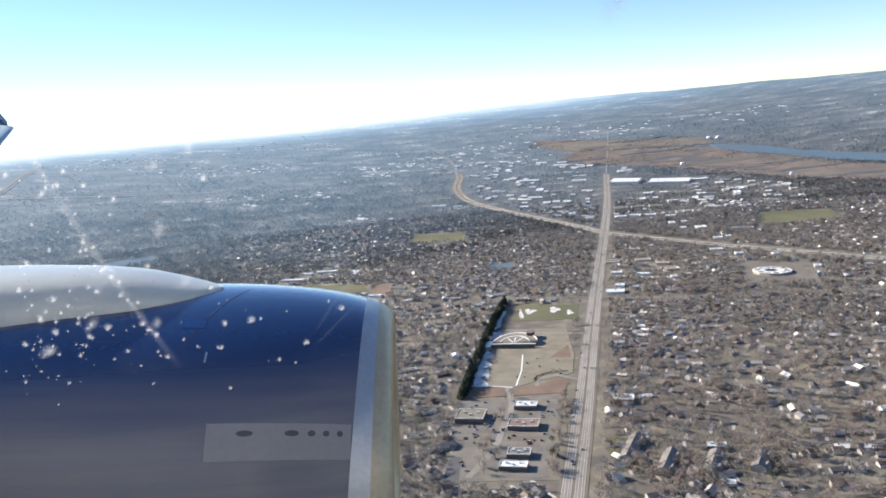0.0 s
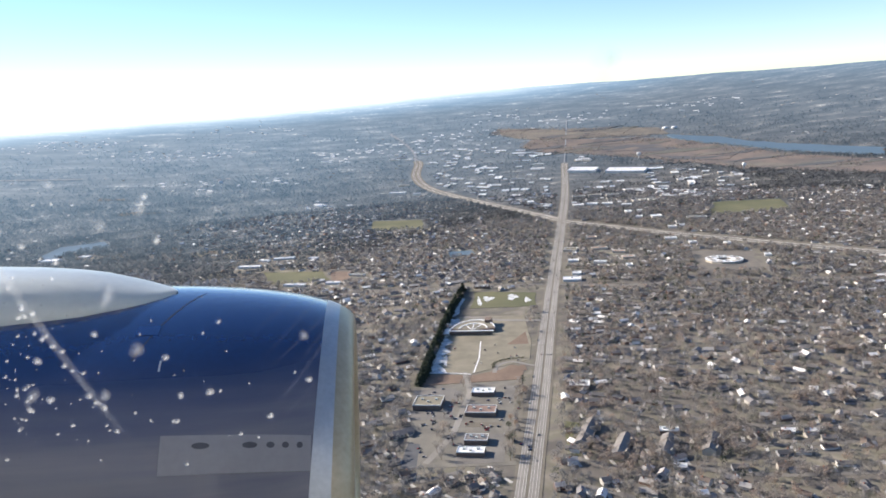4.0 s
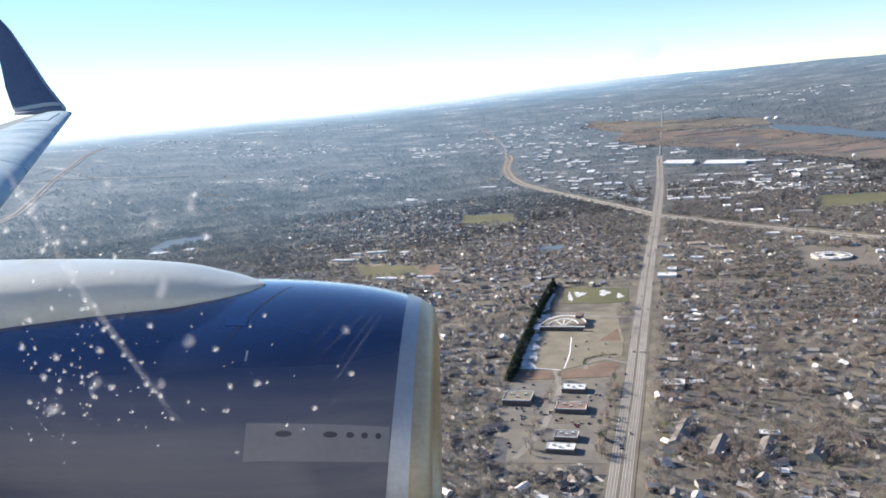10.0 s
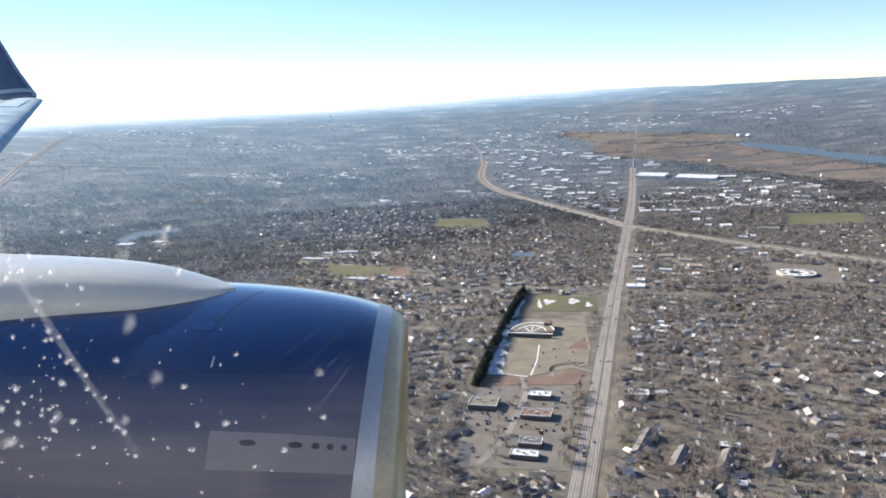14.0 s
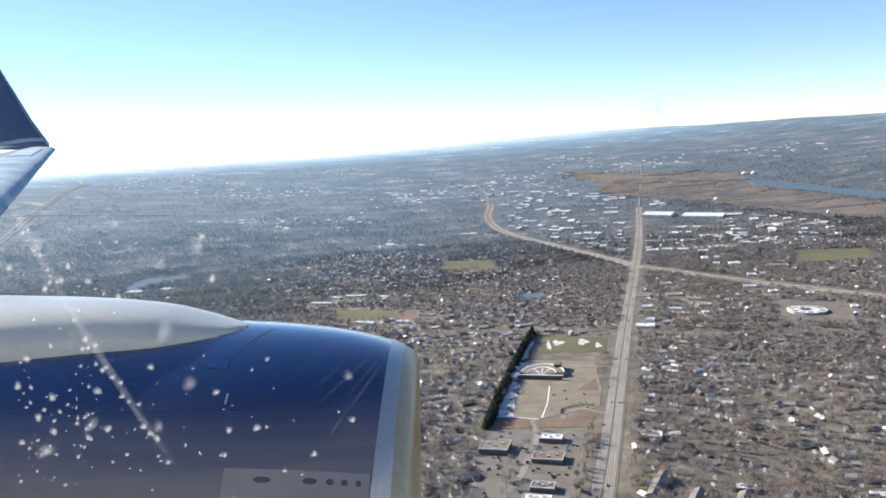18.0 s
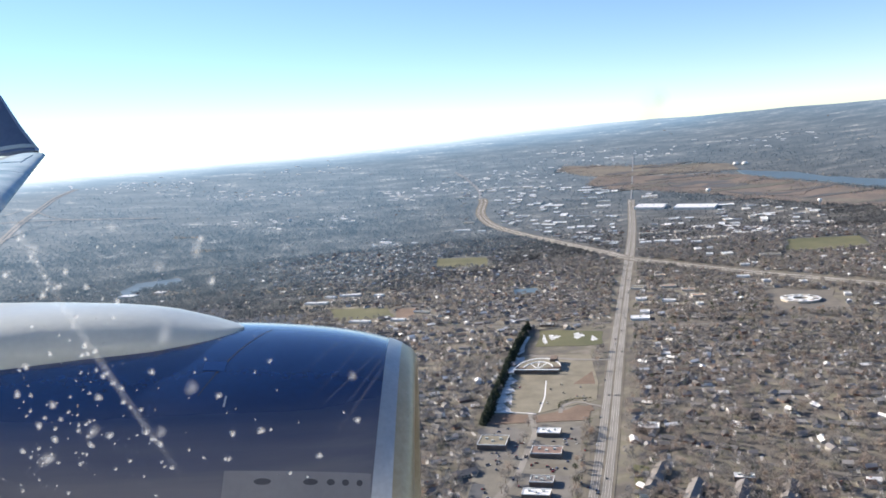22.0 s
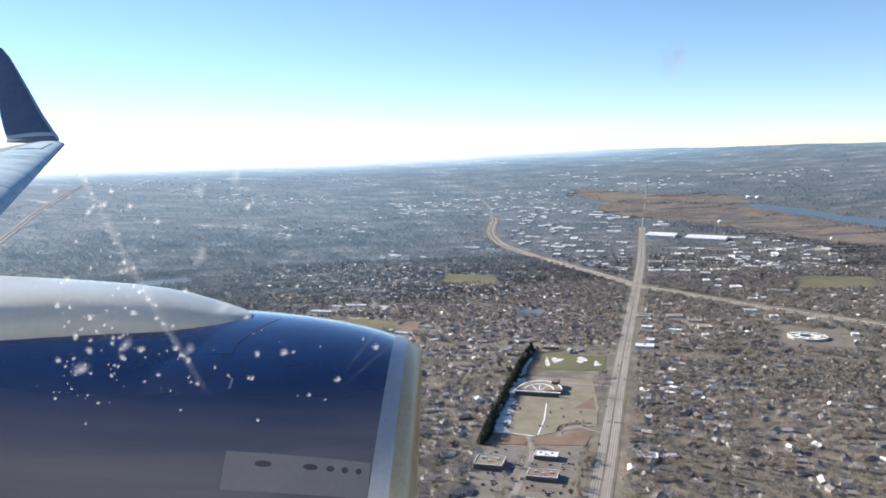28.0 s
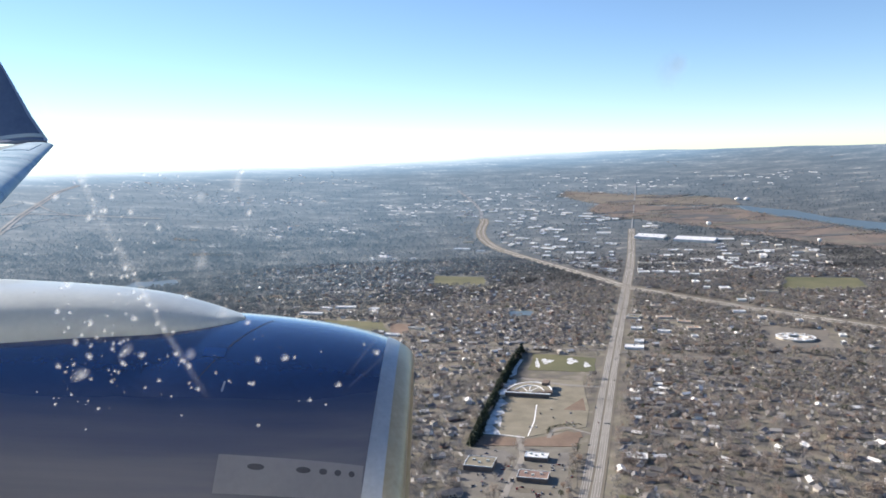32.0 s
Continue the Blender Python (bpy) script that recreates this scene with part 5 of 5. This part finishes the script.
# ---- cars ----
def build_car():
    car = tagged(new("car", None), "small car on a road or parking place", "car", "cars")
    v = np.array([(-2.2, -0.85, 0.35), (2.2, -0.85, 0.35), (2.2, 0.85, 0.35), (-2.2, 0.85, 0.35), (-2.2, -0.85, 0.85), (2.15, -0.8, 0.75), (2.15, 0.8, 0.75), (-2.2, 0.85, 0.85)])
    f = np.array([(0, 1, 5, 4), (1, 2, 6, 5), (2, 3, 7, 6), (3, 0, 4, 7), (4, 5, 6, 7), (0, 3, 2, 1)])
    part("body", np_mesh("body", v, f, [car_paint]), car)
    v = np.array([(-2.0, -0.78, 0.83), (1.1, -0.75, 0.8), (1.1, 0.75, 0.8), (-2.0, 0.78, 0.83), (-1.4, -0.62, 1.38), (0.3, -0.62, 1.4), (0.3, 0.62, 1.4), (-1.4, 0.62, 1.38)])
    part("glazing", np_mesh("glazing", v, f[:4], [glass_dark]), car)
    part("roof", box_mesh("roof", -1.42, 0.32, -0.63, 0.63, 1.385, 1.45, car_paint), car)
    for x in (-1.35, 1.35):
        for y in (-0.8, 0.8):
            v2, f2 = lathe([(0.01, -0.1), (0.32, -0.1), (0.32, 0.1), (0.01, 0.1)], 10)
            w = part("wheel", np_mesh("wheel", v2[:, (0, 2, 1)] + (x, y, 0.32), f2, [rubber]), car)
    return car


first_car = build_car()
g = np.random.default_rng(11)
places = []
for line, half, lift, n in ((art_line, 14, 0.45, 34), (high_line, 17, 0.9, 26)):
    t = np.gradient(line, axis=0)
    for k in range(n):
        i = int(g.integers(2, len(line) * (0.55 if line is art_line else 0.9)))
        side = 1 if g.random() < 0.5 else -1
        off = side * g.choice([half * 0.3, half * 0.6, half * 0.8])
        d = t[i] / np.hypot(*t[i])
        x, y = line[i] + np.array((d[1], -d[0])) * off
        if len(line) and i > len(line) - 3:
            continue
        places.append((x, y, lift + float(terrain(x, y)), math.degrees(math.atan2(d[1], d[0])) + (180 if side < 0 else 0)))
for k in range(70):
    x, y = -46 + 118 * g.random(), 700 + 186 * g.random()
    if not any(abs(x - p[0]) < p[2] / 2 + 6 and abs(y - p[1]) < p[3] / 2 + 6 for p in SHOP_PLOTS):
        places.append((x, y, 0.4, AV + 90 * int(g.integers(4))))
for k in range(60):
    row = k // 12
    if g.random() < 0.72:
        continue
    places.append((-6 + (k % 12) * 8.2 + g.uniform(-0.3, 0.3), 962 + row * 17 + 0.2 * (k % 12), 0.37, AV + 90 + 180 * (k % 2)))
for p in drives[4:150:3]:
    places.append((p[0], p[1], 0.29, AV + 90 + g.normal(0, 6)))
for i, (x, y, z, a) in enumerate(places):
    if i == 0:
        first_car.matrix_basis = pose(x, y, z, 0, 0, a)
    else:
        copy_thing(first_car, pose(x, y, z, 0, 0, a))

# ---- the aircraft: engine, wing and hull, at rest in the air beside the camera ----
ENGINE = Matrix(((0.99315, -0.09025, 0.07416, -0.693), (0.09000, 0.99592, 0.00672, 4.590), (-0.07446, 0.0, 0.99722, EYE - 2.490), (0, 0, 0, 1)))
R_MAX, R_LIP, L_NOSE, POWER = 1.33, 1.068, 1.39, 2.21


def cowl_radius(s):
    """Outer radius of the cowl, s metres behind its front edge."""
    s = np.asarray(s, float)
    front = R_LIP + (R_MAX - R_LIP) * (1 - np.clip(1 - s / L_NOSE, 0, 1) ** POWER) ** (1 / POWER)
    return front - 0.33 * np.clip((s - 2.3) / 1.9, 0, None) ** 1.8


def revolve(name, profile, m, n=144, smooth=True):
    a = np.arange(n) * 2 * math.pi / n
    pr = np.asarray(profile, float)
    v = np.stack([np.repeat(-pr[:, :1], n, 1), pr[:, 1:] * np.sin(a), pr[:, 1:] * np.cos(a)], -1).reshape(-1, 3)
    i, k = np.arange(len(pr) - 1)[:, None] * n, np.arange(n)[None, :]
    k1 = (k + 1) % n
    f = np.stack([i + k, i + k1, i + n + k1, i + n + k], -1).reshape(-1, 4)
    return np_mesh(name, v, f, [m], smooth=smooth)


def scarfed_ring(name, s0, s1, m, n=144, k=8, lift=0.0):
    """A band round the cowl that sits farther forward at the top."""
    v, f = [], []
    for i in range(k):
        for a in np.arange(n) * 2 * math.pi / n:
            s = (s0 + (s1 - s0) * i / (k - 1)) * (1.35 - 0.5 * math.cos(a))
            r = float(cowl_radius(s)) + lift
            v.append((-s, r * math.sin(a), r * math.cos(a)))
    f = [(i * n + j, i * n + (j + 1) % n, (i + 1) * n + (j + 1) % n, (i + 1) * n + j) for i in range(k - 1) for j in range(n)]
    return np_mesh(name, np.array(v), np.array(f), [m], smooth=True)


def on_cowl(s, deg, lift=0.0):
    """A point on the cowl: deg from the top towards the cabin."""
    r = float(cowl_radius(s)) + lift
    return np.array((-s, -r * math.sin(radians(deg)), r * math.cos(radians(deg))))


engine = tagged(new("jet_engine", None), "glossy navy blue jet engine with a bright metal lip", "engine")
engine.matrix_basis = ENGINE
inner = [(0.26 - 0.26 * math.sin(t), R_LIP - 0.11 * math.cos(t)) for t in np.linspace(0, math.pi / 2, 10)]
front = [(s, cowl_radius(s)) for s in np.linspace(0.15, 1, 12) ** 2 * 0.16]
part("inlet_lip", revolve("inlet_lip", inner + front, lip_beige), engine, "beige rounded inlet lip")
part("lip_ring", scarfed_ring("lip_ring", 0.105, 0.2, bare_metal, lift=0.003), engine, "dull silver metal lip ring")
part("inlet_duct", revolve("inlet_duct", [(1.35, 0.96), (0.7, 0.95), (0.26, 0.945)], duct_grey), engine, "beige lined inlet duct")
part("fan_disc", revolve("fan_disc", [(1.3, 0.02), (1.34, 0.3), (1.36, 0.95)], dark_gap), engine, "dark fan face")
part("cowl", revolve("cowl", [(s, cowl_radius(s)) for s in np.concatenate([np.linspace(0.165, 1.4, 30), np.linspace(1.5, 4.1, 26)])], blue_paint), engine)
rows2 = [[on_cowl(0.875 + 0.0085 * d + o, d, 0.0015) for o in (-0.0025, 0.0025)] for d in np.linspace(0, 31, 14)]
sv2 = np.array(rows2).reshape(-1, 3)
part("cowl_seam", np_mesh("cowl_seam", sv2, np.array([(2 * k, 2 * k + 1, 2 * k + 3, 2 * k + 2) for k in range(13)]), [dark_gap]), engine, "dark slanting seam between cowl panels")
part("exhaust_nozzle", revolve("exhaust_nozzle", [(4.0, 0.88), (4.5, 0.82), (5.3, 0.62), (5.9, 0.34)], bare_metal), engine, "metal exhaust nozzle")


def cowl_patch(name, s0, s1, d0, d1, lift, m, thick=0.006, ns=10, nd=8):
    g1, g2 = np.linspace(s0, s1, ns), np.linspace(d0, d1, nd)
    v = [on_cowl(s, d, l) for l in (lift, lift - thick) for s in g1 for d in g2]
    f = [(i * nd + k, i * nd + k + 1, (i + 1) * nd + k + 1, (i + 1) * nd + k) for i in range(ns - 1) for k in range(nd - 1)]
    k0 = ns * nd
    edge = [i * nd for i in range(ns)] + [(ns - 1) * nd + k for k in range(1, nd)] + [i * nd + nd - 1 for i in range(ns - 2, -1, -1)] + [k for k in range(nd - 2, 0, -1)]
    f += [(a, b, b + k0, a + k0) for a, b in zip(edge, edge[1:] + edge[:1])]
    return np_mesh(name, np.array(v), np.array(f), [m], smooth=False)


panel = part("side_panel", cowl_patch("side_panel", 0.215, 0.93, 49.3, 57.5, 0.006, panel_grey), engine, "pale grey side panel")
for s, half in ((0.74, 0.042), (0.508, 0.036), (0.41, 0.02), (0.338, 0.017), (0.27, 0.015)):
    a = np.arange(16) * math.pi / 8
    rim = np.array([on_cowl(s + half * math.cos(t), 51.6 + 0.7 * math.sin(t), 0.0085) for t in a] + [on_cowl(s, 51.6, 0.0085)])
    me = np_mesh("vent_hole", rim, np.array([(k, (k + 1) % 16, 16) for k in range(16)]), [vent_dark])
    part("vent_hole", me, panel, "dark oval vent")
part("access_hatch", cowl_patch("access_hatch", 1.04, 1.16, 19.5, 22.8, 0.0015, hatch_blue, 0.0015, 6, 6), engine, "slightly paler blue access hatch")
part("hatch_latch", cowl_patch("hatch_latch", 0.985, 0.995, 31.0, 34.0, 0.003, bare_metal, 0.002, 3, 4), engine, "small scuffed latch")

# fairing of the pylon on top of the cowl
top_s = [1.05, 1.10, 1.19, 1.29, 1.5, 1.66, 1.87, 2.2, 2.55, 3.2, 4.2]
top_h = [1.335, 1.345, 1.361, 1.384, 1.430, 1.452, 1.467, 1.473, 1.472, 1.465, 1.445]
half_w = [0.02, 0.12, 0.203, 0.265, 0.345, 0.375, 0.41, 0.475, 0.535, 0.60, 0.63]
grid_s = np.concatenate([[1.05, 1.058, 1.07, 1.085, 1.1, 1.14], np.linspace(1.19, 4.2, 40)])
NA = 25
fv = []
for s in grid_s:
    h, w = np.interp(s, top_s, top_h), np.interp(s, top_s, half_w)
    base = math.sqrt(max(0.1, float(cowl_radius(min(s, 2.5))) ** 2 - w * w)) - 0.015
    for a in np.linspace(0, math.pi, NA):
        c, q = math.cos(a), math.sin(a)
        fv.append((-s, -w * math.copysign(abs(c) ** 0.75, c), base + (h - base) * q ** 0.85))
ff = [(i * NA + k, i * NA + k + 1, (i + 1) * NA + k + 1, (i + 1) * NA + k) for i in range(len(grid_s) - 1) for k in range(NA - 1)]
part("pylon_fairing", np_mesh("pylon_fairing", np.array(fv), np.array(ff), [pale_paint], smooth=True), engine, "pale grey rounded pylon fairing")

# wing and winglet
LE_TIP, LE_IN = np.array((-10.27, 17.2, 0.20)), np.array((-5.58, 8.0, -0.78))
SPAN = (LE_TIP - LE_IN) / 9.2
wing = tagged(new("aircraft_wing", None), "swept grey aircraft wing with a blue winglet", "wing")
wing.matrix_basis = pose(-0.2, 0, EYE + 0.06)


def airfoil(chord, thick, n=18, start=0.0, stop=1.0):
    """(back, up) pairs round a section."""
    x = start + (stop - start) * (1 - np.cos(np.linspace(0, math.pi, n))) / 2
    t = 5 * thick * (0.2969 * np.sqrt(x) - 0.126 * x - 0.3516 * x ** 2 + 0.2843 * x ** 3 - 0.1015 * x ** 4)
    return np.concatenate([np.column_stack([x, t * 1.15])[::-1], np.column_stack([x, -t * 0.75])[1:]]) * chord


def loft(name, rings, m, smooth=True):
    n = len(rings[0])
    v = np.concatenate(rings)
    f = [(i * n + k, i * n + (k + 1) % n, (i + 1) * n + (k + 1) % n, (i + 1) * n + k) for i in range(len(rings) - 1) for k in range(n)]
    tris = [(0, k, k + 1) for k in range(1, n - 1)] + [((len(rings) - 1) * n, (len(rings) - 1) * n + k + 1, (len(rings) - 1) * n + k) for k in range(1, n - 1)]
    me = np_mesh(name, v, [np.array(f), np.array(tris)], [m], smooth=smooth)
    me.set_sharp_from_angle(angle=radians(40))
    return me


def wing_section(y, grow=0.0, **kw):
    le = LE_IN + SPAN * (y - 8.0)
    chord = 1.32 + (17.2 - y) * 0.29
    sec = airfoil(chord, 0.105 + grow, **kw)
    return np.column_stack([le[0] - sec[:, 0], np.full(len(sec), y), le[2] + sec[:, 1]])


part("wing_panel", loft("wing_panel", [wing_section(y) for y in np.linspace(-0.6, 17.2, 14)], wing_aft), wing)
for a, b in ((6.0, 9.4), (9.45, 13.0), (13.05, 16.95)):
    rings = [wing_section(y, 0.012, stop=0.46) + (0.03, 0, 0.012) for y in np.linspace(a, b, 5)]
    part("slat", loft("slat", rings, slat_grey), wing, "pale leading edge slat")
tip = [wing_section(y, 0.016, start=0.14, stop=0.40) + (0.03, 0, 0.02) for y in np.linspace(14.6, 16.3, 4)]
part("tip_panel", loft("tip_panel", tip, slat_grey), wing, "raised access panel near the tip")
WL = [(-10.27, 17.2, 0.20, 1.32, 0.0), (-10.36, 17.36, 0.27, 1.30, 0.35), (-10.56, 17.5, 0.45, 1.24, 0.8), (-10.95, 17.74, 0.85, 1.08, 1.15), (-11.5, 18.12, 1.5, 0.80, 1.25), (-12.2, 18.6, 2.3, 0.50, 1.25), (-12.5, 18.75, 2.58, 0.34, 1.25), (-12.66, 18.8, 2.66, 0.16, 1.25)]
WL = [(x - 0.14, y, z + 0.08, c, lean) for x, y, z, c, lean in WL]


def winglet_rings(grow, **kw):
    out = []
    for x, y, z, c, lean in WL:
        sec = airfoil(c, 0.085 + grow, **kw)
        out.append(np.column_stack([x - sec[:, 0], y - sec[:, 1] * math.sin(lean), z + sec[:, 1] * math.cos(lean)]))
    return out


winglet = part("winglet", loft("winglet", winglet_rings(0.0), winglet_paint), wing, "navy blue upswept winglet")
part("leading_edge", loft("leading_edge", [q + (0.012, 0, 0) for q in winglet_rings(0.012, stop=0.07)], bare_metal), winglet, "bright metal leading edge")

part("root_fillet", loft("root_fillet", [q + (0.015, 0, 0) for q in (winglet_rings(0.03)[1], 0.55 * winglet_rings(0.03)[1] + 0.45 * winglet_rings(0.03)[2])], pale_paint), winglet, "pale curved fillet at the foot")

# hull round the camera, with the cabin window in its side
HULL_Y, HULL_R, HULL_Z = -0.93, 1.88, 0.3
WX, WZ, WIN_W, WIN_H = -0.10, -0.26, 0.74, 0.52


def window_ring(grow, y, n=48):
    """A rounded outline in the plane of the cabin window."""
    a = np.arange(n) * 2 * math.pi / n
    c, q = np.cos(a), np.sin(a)
    k = 1 / (np.abs(c) ** 3.6 + np.abs(q) ** 3.6) ** (1 / 3.6)
    return np.column_stack([WX + (WIN_W + grow) * c * k, np.full(n, y), EYE + WZ + (WIN_H + grow) * q * k])


def hull_shell(r, n=64):
    """The hull's skin between its ends, left open round the window."""
    a = np.arange(n) * 2 * math.pi / n
    xs = np.concatenate([np.linspace(-17, -1.3, 12), np.linspace(-1.1, 0.9, 11), np.linspace(1.3, 9, 6)])
    v = np.array([(x, HULL_Y + r * math.cos(t), EYE + HULL_Z + (r + 0.62) * math.sin(t)) for x in xs for t in a])
    quads = [(i * n + k, i * n + (k + 1) % n, (i + 1) * n + (k + 1) % n, (i + 1) * n + k) for i in range(len(xs) - 1) for k in range(n)]
    def clear(q):
        m = v[list(q)].mean(0)
        return not (m[1] > 0 and abs(m[0] - WX) < WIN_W + 0.12 and abs(m[2] - EYE - WZ) < WIN_H + 0.12)
    return v, np.array([q for q in quads if clear(q)])


hull_ob = tagged(new("aircraft_hull", None), "plain pale grey aircraft hull above the wing", "aircraft", kind="structure")
v, f = hull_shell(HULL_R)
part("hull_skin", np_mesh("hull_skin", v, f, [hull_paint], smooth=True), hull_ob)
v, f = hull_shell(HULL_R - 0.12)
part("cabin_lining", np_mesh("cabin_lining", v, f[:, ::-1], [lining], smooth=True), hull_ob, "pale plastic cabin lining")

window = tagged(new("cabin_window", None), "rounded cabin window with specks and scratches dried on it", "window", kind="structure")
rings = [window_ring(0.26, 0.80), window_ring(0.26, 0.955), window_ring(0.02, 0.965), window_ring(0.0, 0.94), window_ring(0.0, 0.84), window_ring(0.04, 0.80)]
n = len(rings[0])
f = [(i * n + k, i * n + (k + 1) % n, ((i + 1) % 6) * n + (k + 1) % n, ((i + 1) % 6) * n + k) for i in range(6) for k in range(n)]
part("window_frame", np_mesh("window_frame", np.concatenate(rings), np.array(f), [lining], smooth=True), window, "pale rounded window frame")

# specks and scratches dried on the window
g = np.random.default_rng(3)


def on_window(px, pz, lift=0.0):
    """px runs across and pz down the window, in thousandths of its reach."""
    return np.array((-0.5908 + 7.377e-4 * px - 0.904e-4 * pz, 0.95 - lift, EYE + 0.1905 - 0.37e-4 * px - 7.312e-4 * pz))


def speck(px, pz, r, tail=1.0, lean=0.0):
    """A ragged dried drop, thick in the middle and thin at its edge."""
    a = np.arange(14) * 2 * math.pi / 14
    k = 1 + 0.10 * np.sin(2 * a + g.uniform(0, 6)) + 0.07 * np.sin(3 * a + g.uniform(0, 6)) + g.uniform(-0.05, 0.05, 14)
    v, t = [on_window(px, pz, 0.002)], [1.0]
    for ringed, dense in ((0.4, 0.9), (0.75, 0.5), (1.3, 0.0)):
        for c, q, m in zip(np.cos(a), np.sin(a), k):
            u, w = r * ringed * m * c, r * ringed * m * q * tail
            v.append(on_window(px + u * math.cos(lean) - w * math.sin(lean), pz + u * math.sin(lean) + w * math.cos(lean), 0.0015 * dense))
            t.append(dense)
    f3 = [(0, 1 + i, 1 + (i + 1) % 14) for i in range(14)]
    for ringed in (0, 14):
        for i in range(14):
            p, q = 1 + ringed + i, 1 + ringed + (i + 1) % 14
            f3 += [(p, p + 14, q + 14), (p, q + 14, q)]
    return np.array(v), np.array(f3), np.array(t) * (min(0.9, 0.42 + r / 13) if r < 8 else 0.42)


def scratch(pts, w, dense):
    """A fine hazy line in the window's surface."""
    line = np.array(pts, float)
    d = np.gradient(line, axis=0)
    nrm = np.stack([d[:, 1], -d[:, 0]], -1) / np.hypot(d[:, 0], d[:, 1])[:, None]
    v, t, m = [], [], len(line)
    for i in range(m):
        fade = dense * min(1.0, 5.0 * min(i, m - 1 - i) / m) * g.uniform(0.65, 1.0)
        for o, k in ((-w, 0.0), (-w * 0.25, 1.0), (w * 0.25, 1.0), (w, 0.0)):
            v.append(on_window(*(line[i] + nrm[i] * o), 0.001))
            t.append(k * fade)
    f3 = []
    for i in range(m - 1):
        for k in range(3):
            p = 4 * i + k
            f3 += [(p, p + 1, p + 5), (p, p + 5, p + 4)]
    return np.array(v), np.array(f3), np.array(t)


def on_glass(name, bits, m, label):
    v, f3 = join([(p[0], p[1]) for p in bits])
    return tagged(part(name, np_mesh(name, v, f3, [m], tint=np.concatenate([p[2] for p in bits]), smooth=True), window, label), kind="stuff")


DROPS = [(196, 372, 9), (276, 441, 11), (368, 468, 7), (58, 407, 12), (112, 446, 6), (148, 473, 6), (70, 486, 7), (5, 449, 7), (350, 395, 6), (202, 500, 6), (33, 613, 7), (136, 594, 5), (78, 590, 5), (160, 587, 5), (15, 664, 7), (79, 684, 7), (163, 671, 7), (52, 722, 7), (181, 741, 7), (80, 748, 7), (145, 758, 6), (66, 785, 9), (20, 770, 6), (402, 739, 6), (452, 734, 7), (378, 670, 6), (191, 645, 5), (260, 626, 6), (555, 780, 6), (395, 786, 5), (274, 735, 10), (330, 655, 12), (610, 637, 8), (620, 716, 6), (668, 8, 6)]
bits = [speck(*d) for d in DROPS] + [speck(150, 735, 9, 1.9, 0.6), speck(64, 785, 11, 1.7, 0.9), speck(342, 412, 10, 1.8, 0.3), speck(284, 560, 11, 1.8, 0.2)]
for k in range(150):
    x, y = (g.normal(110, 90), g.normal(735, 75)) if k < 100 else (g.uniform(0, 620), g.uniform(560, 880)) if k < 130 else (g.uniform(0, 330), g.uniform(340, 560))
    if -120 < x < 640 and y < 900:
        bits.append(speck(x, y, 1.6 + 3.2 * g.random() ** 2))
for k in range(26):
    t = g.random()
    bits.append(speck(20 + 300 * t ** 1.1 + g.normal(0, 7), 350 + 490 * t + g.normal(0, 7), 2.2 + 4.5 * g.random()))
on_glass("dried_specks", bits, speck_white, "many small white dried specks")
arc = [(-40 + 62 * t, 250 + 100 * t) for t in np.linspace(0, 1, 6)] + [(22 + 298 * t ** 1.12, 350 + 480 * t) for t in np.linspace(0.04, 1, 26)]
bits = [scratch(arc, 9.0, 0.27), scratch([(x + 6, y) for x, y in arc[4:26]], 3.0, 0.16)]
for x, y, dx, dy, w, dense in ((565, 770, 110, -165, 4, 0.2), (548, 700, 112, -110, 3, 0.16), (530, 690, 135, -150, 3, 0.12), (515, 640, 120, -105, 3, 0.12), (600, 690, 70, -95, 3, 0.15), (560, 800, 95, -98, 4, 0.16), (690, 735, 40, -55, 3, 0.2)):
    bits.append(scratch([(x + dx * t, y + dy * t) for t in np.linspace(0, 1, 12)], w, dense * 0.27))
on_glass("smudge", [speck(1075, 205, 24, 1.15), speck(1088, 195, 12, 1.4)], smudge_grey, "faint grey smudge")
on_glass("scratches", bits, speck_white, "long pale hairline scratches")
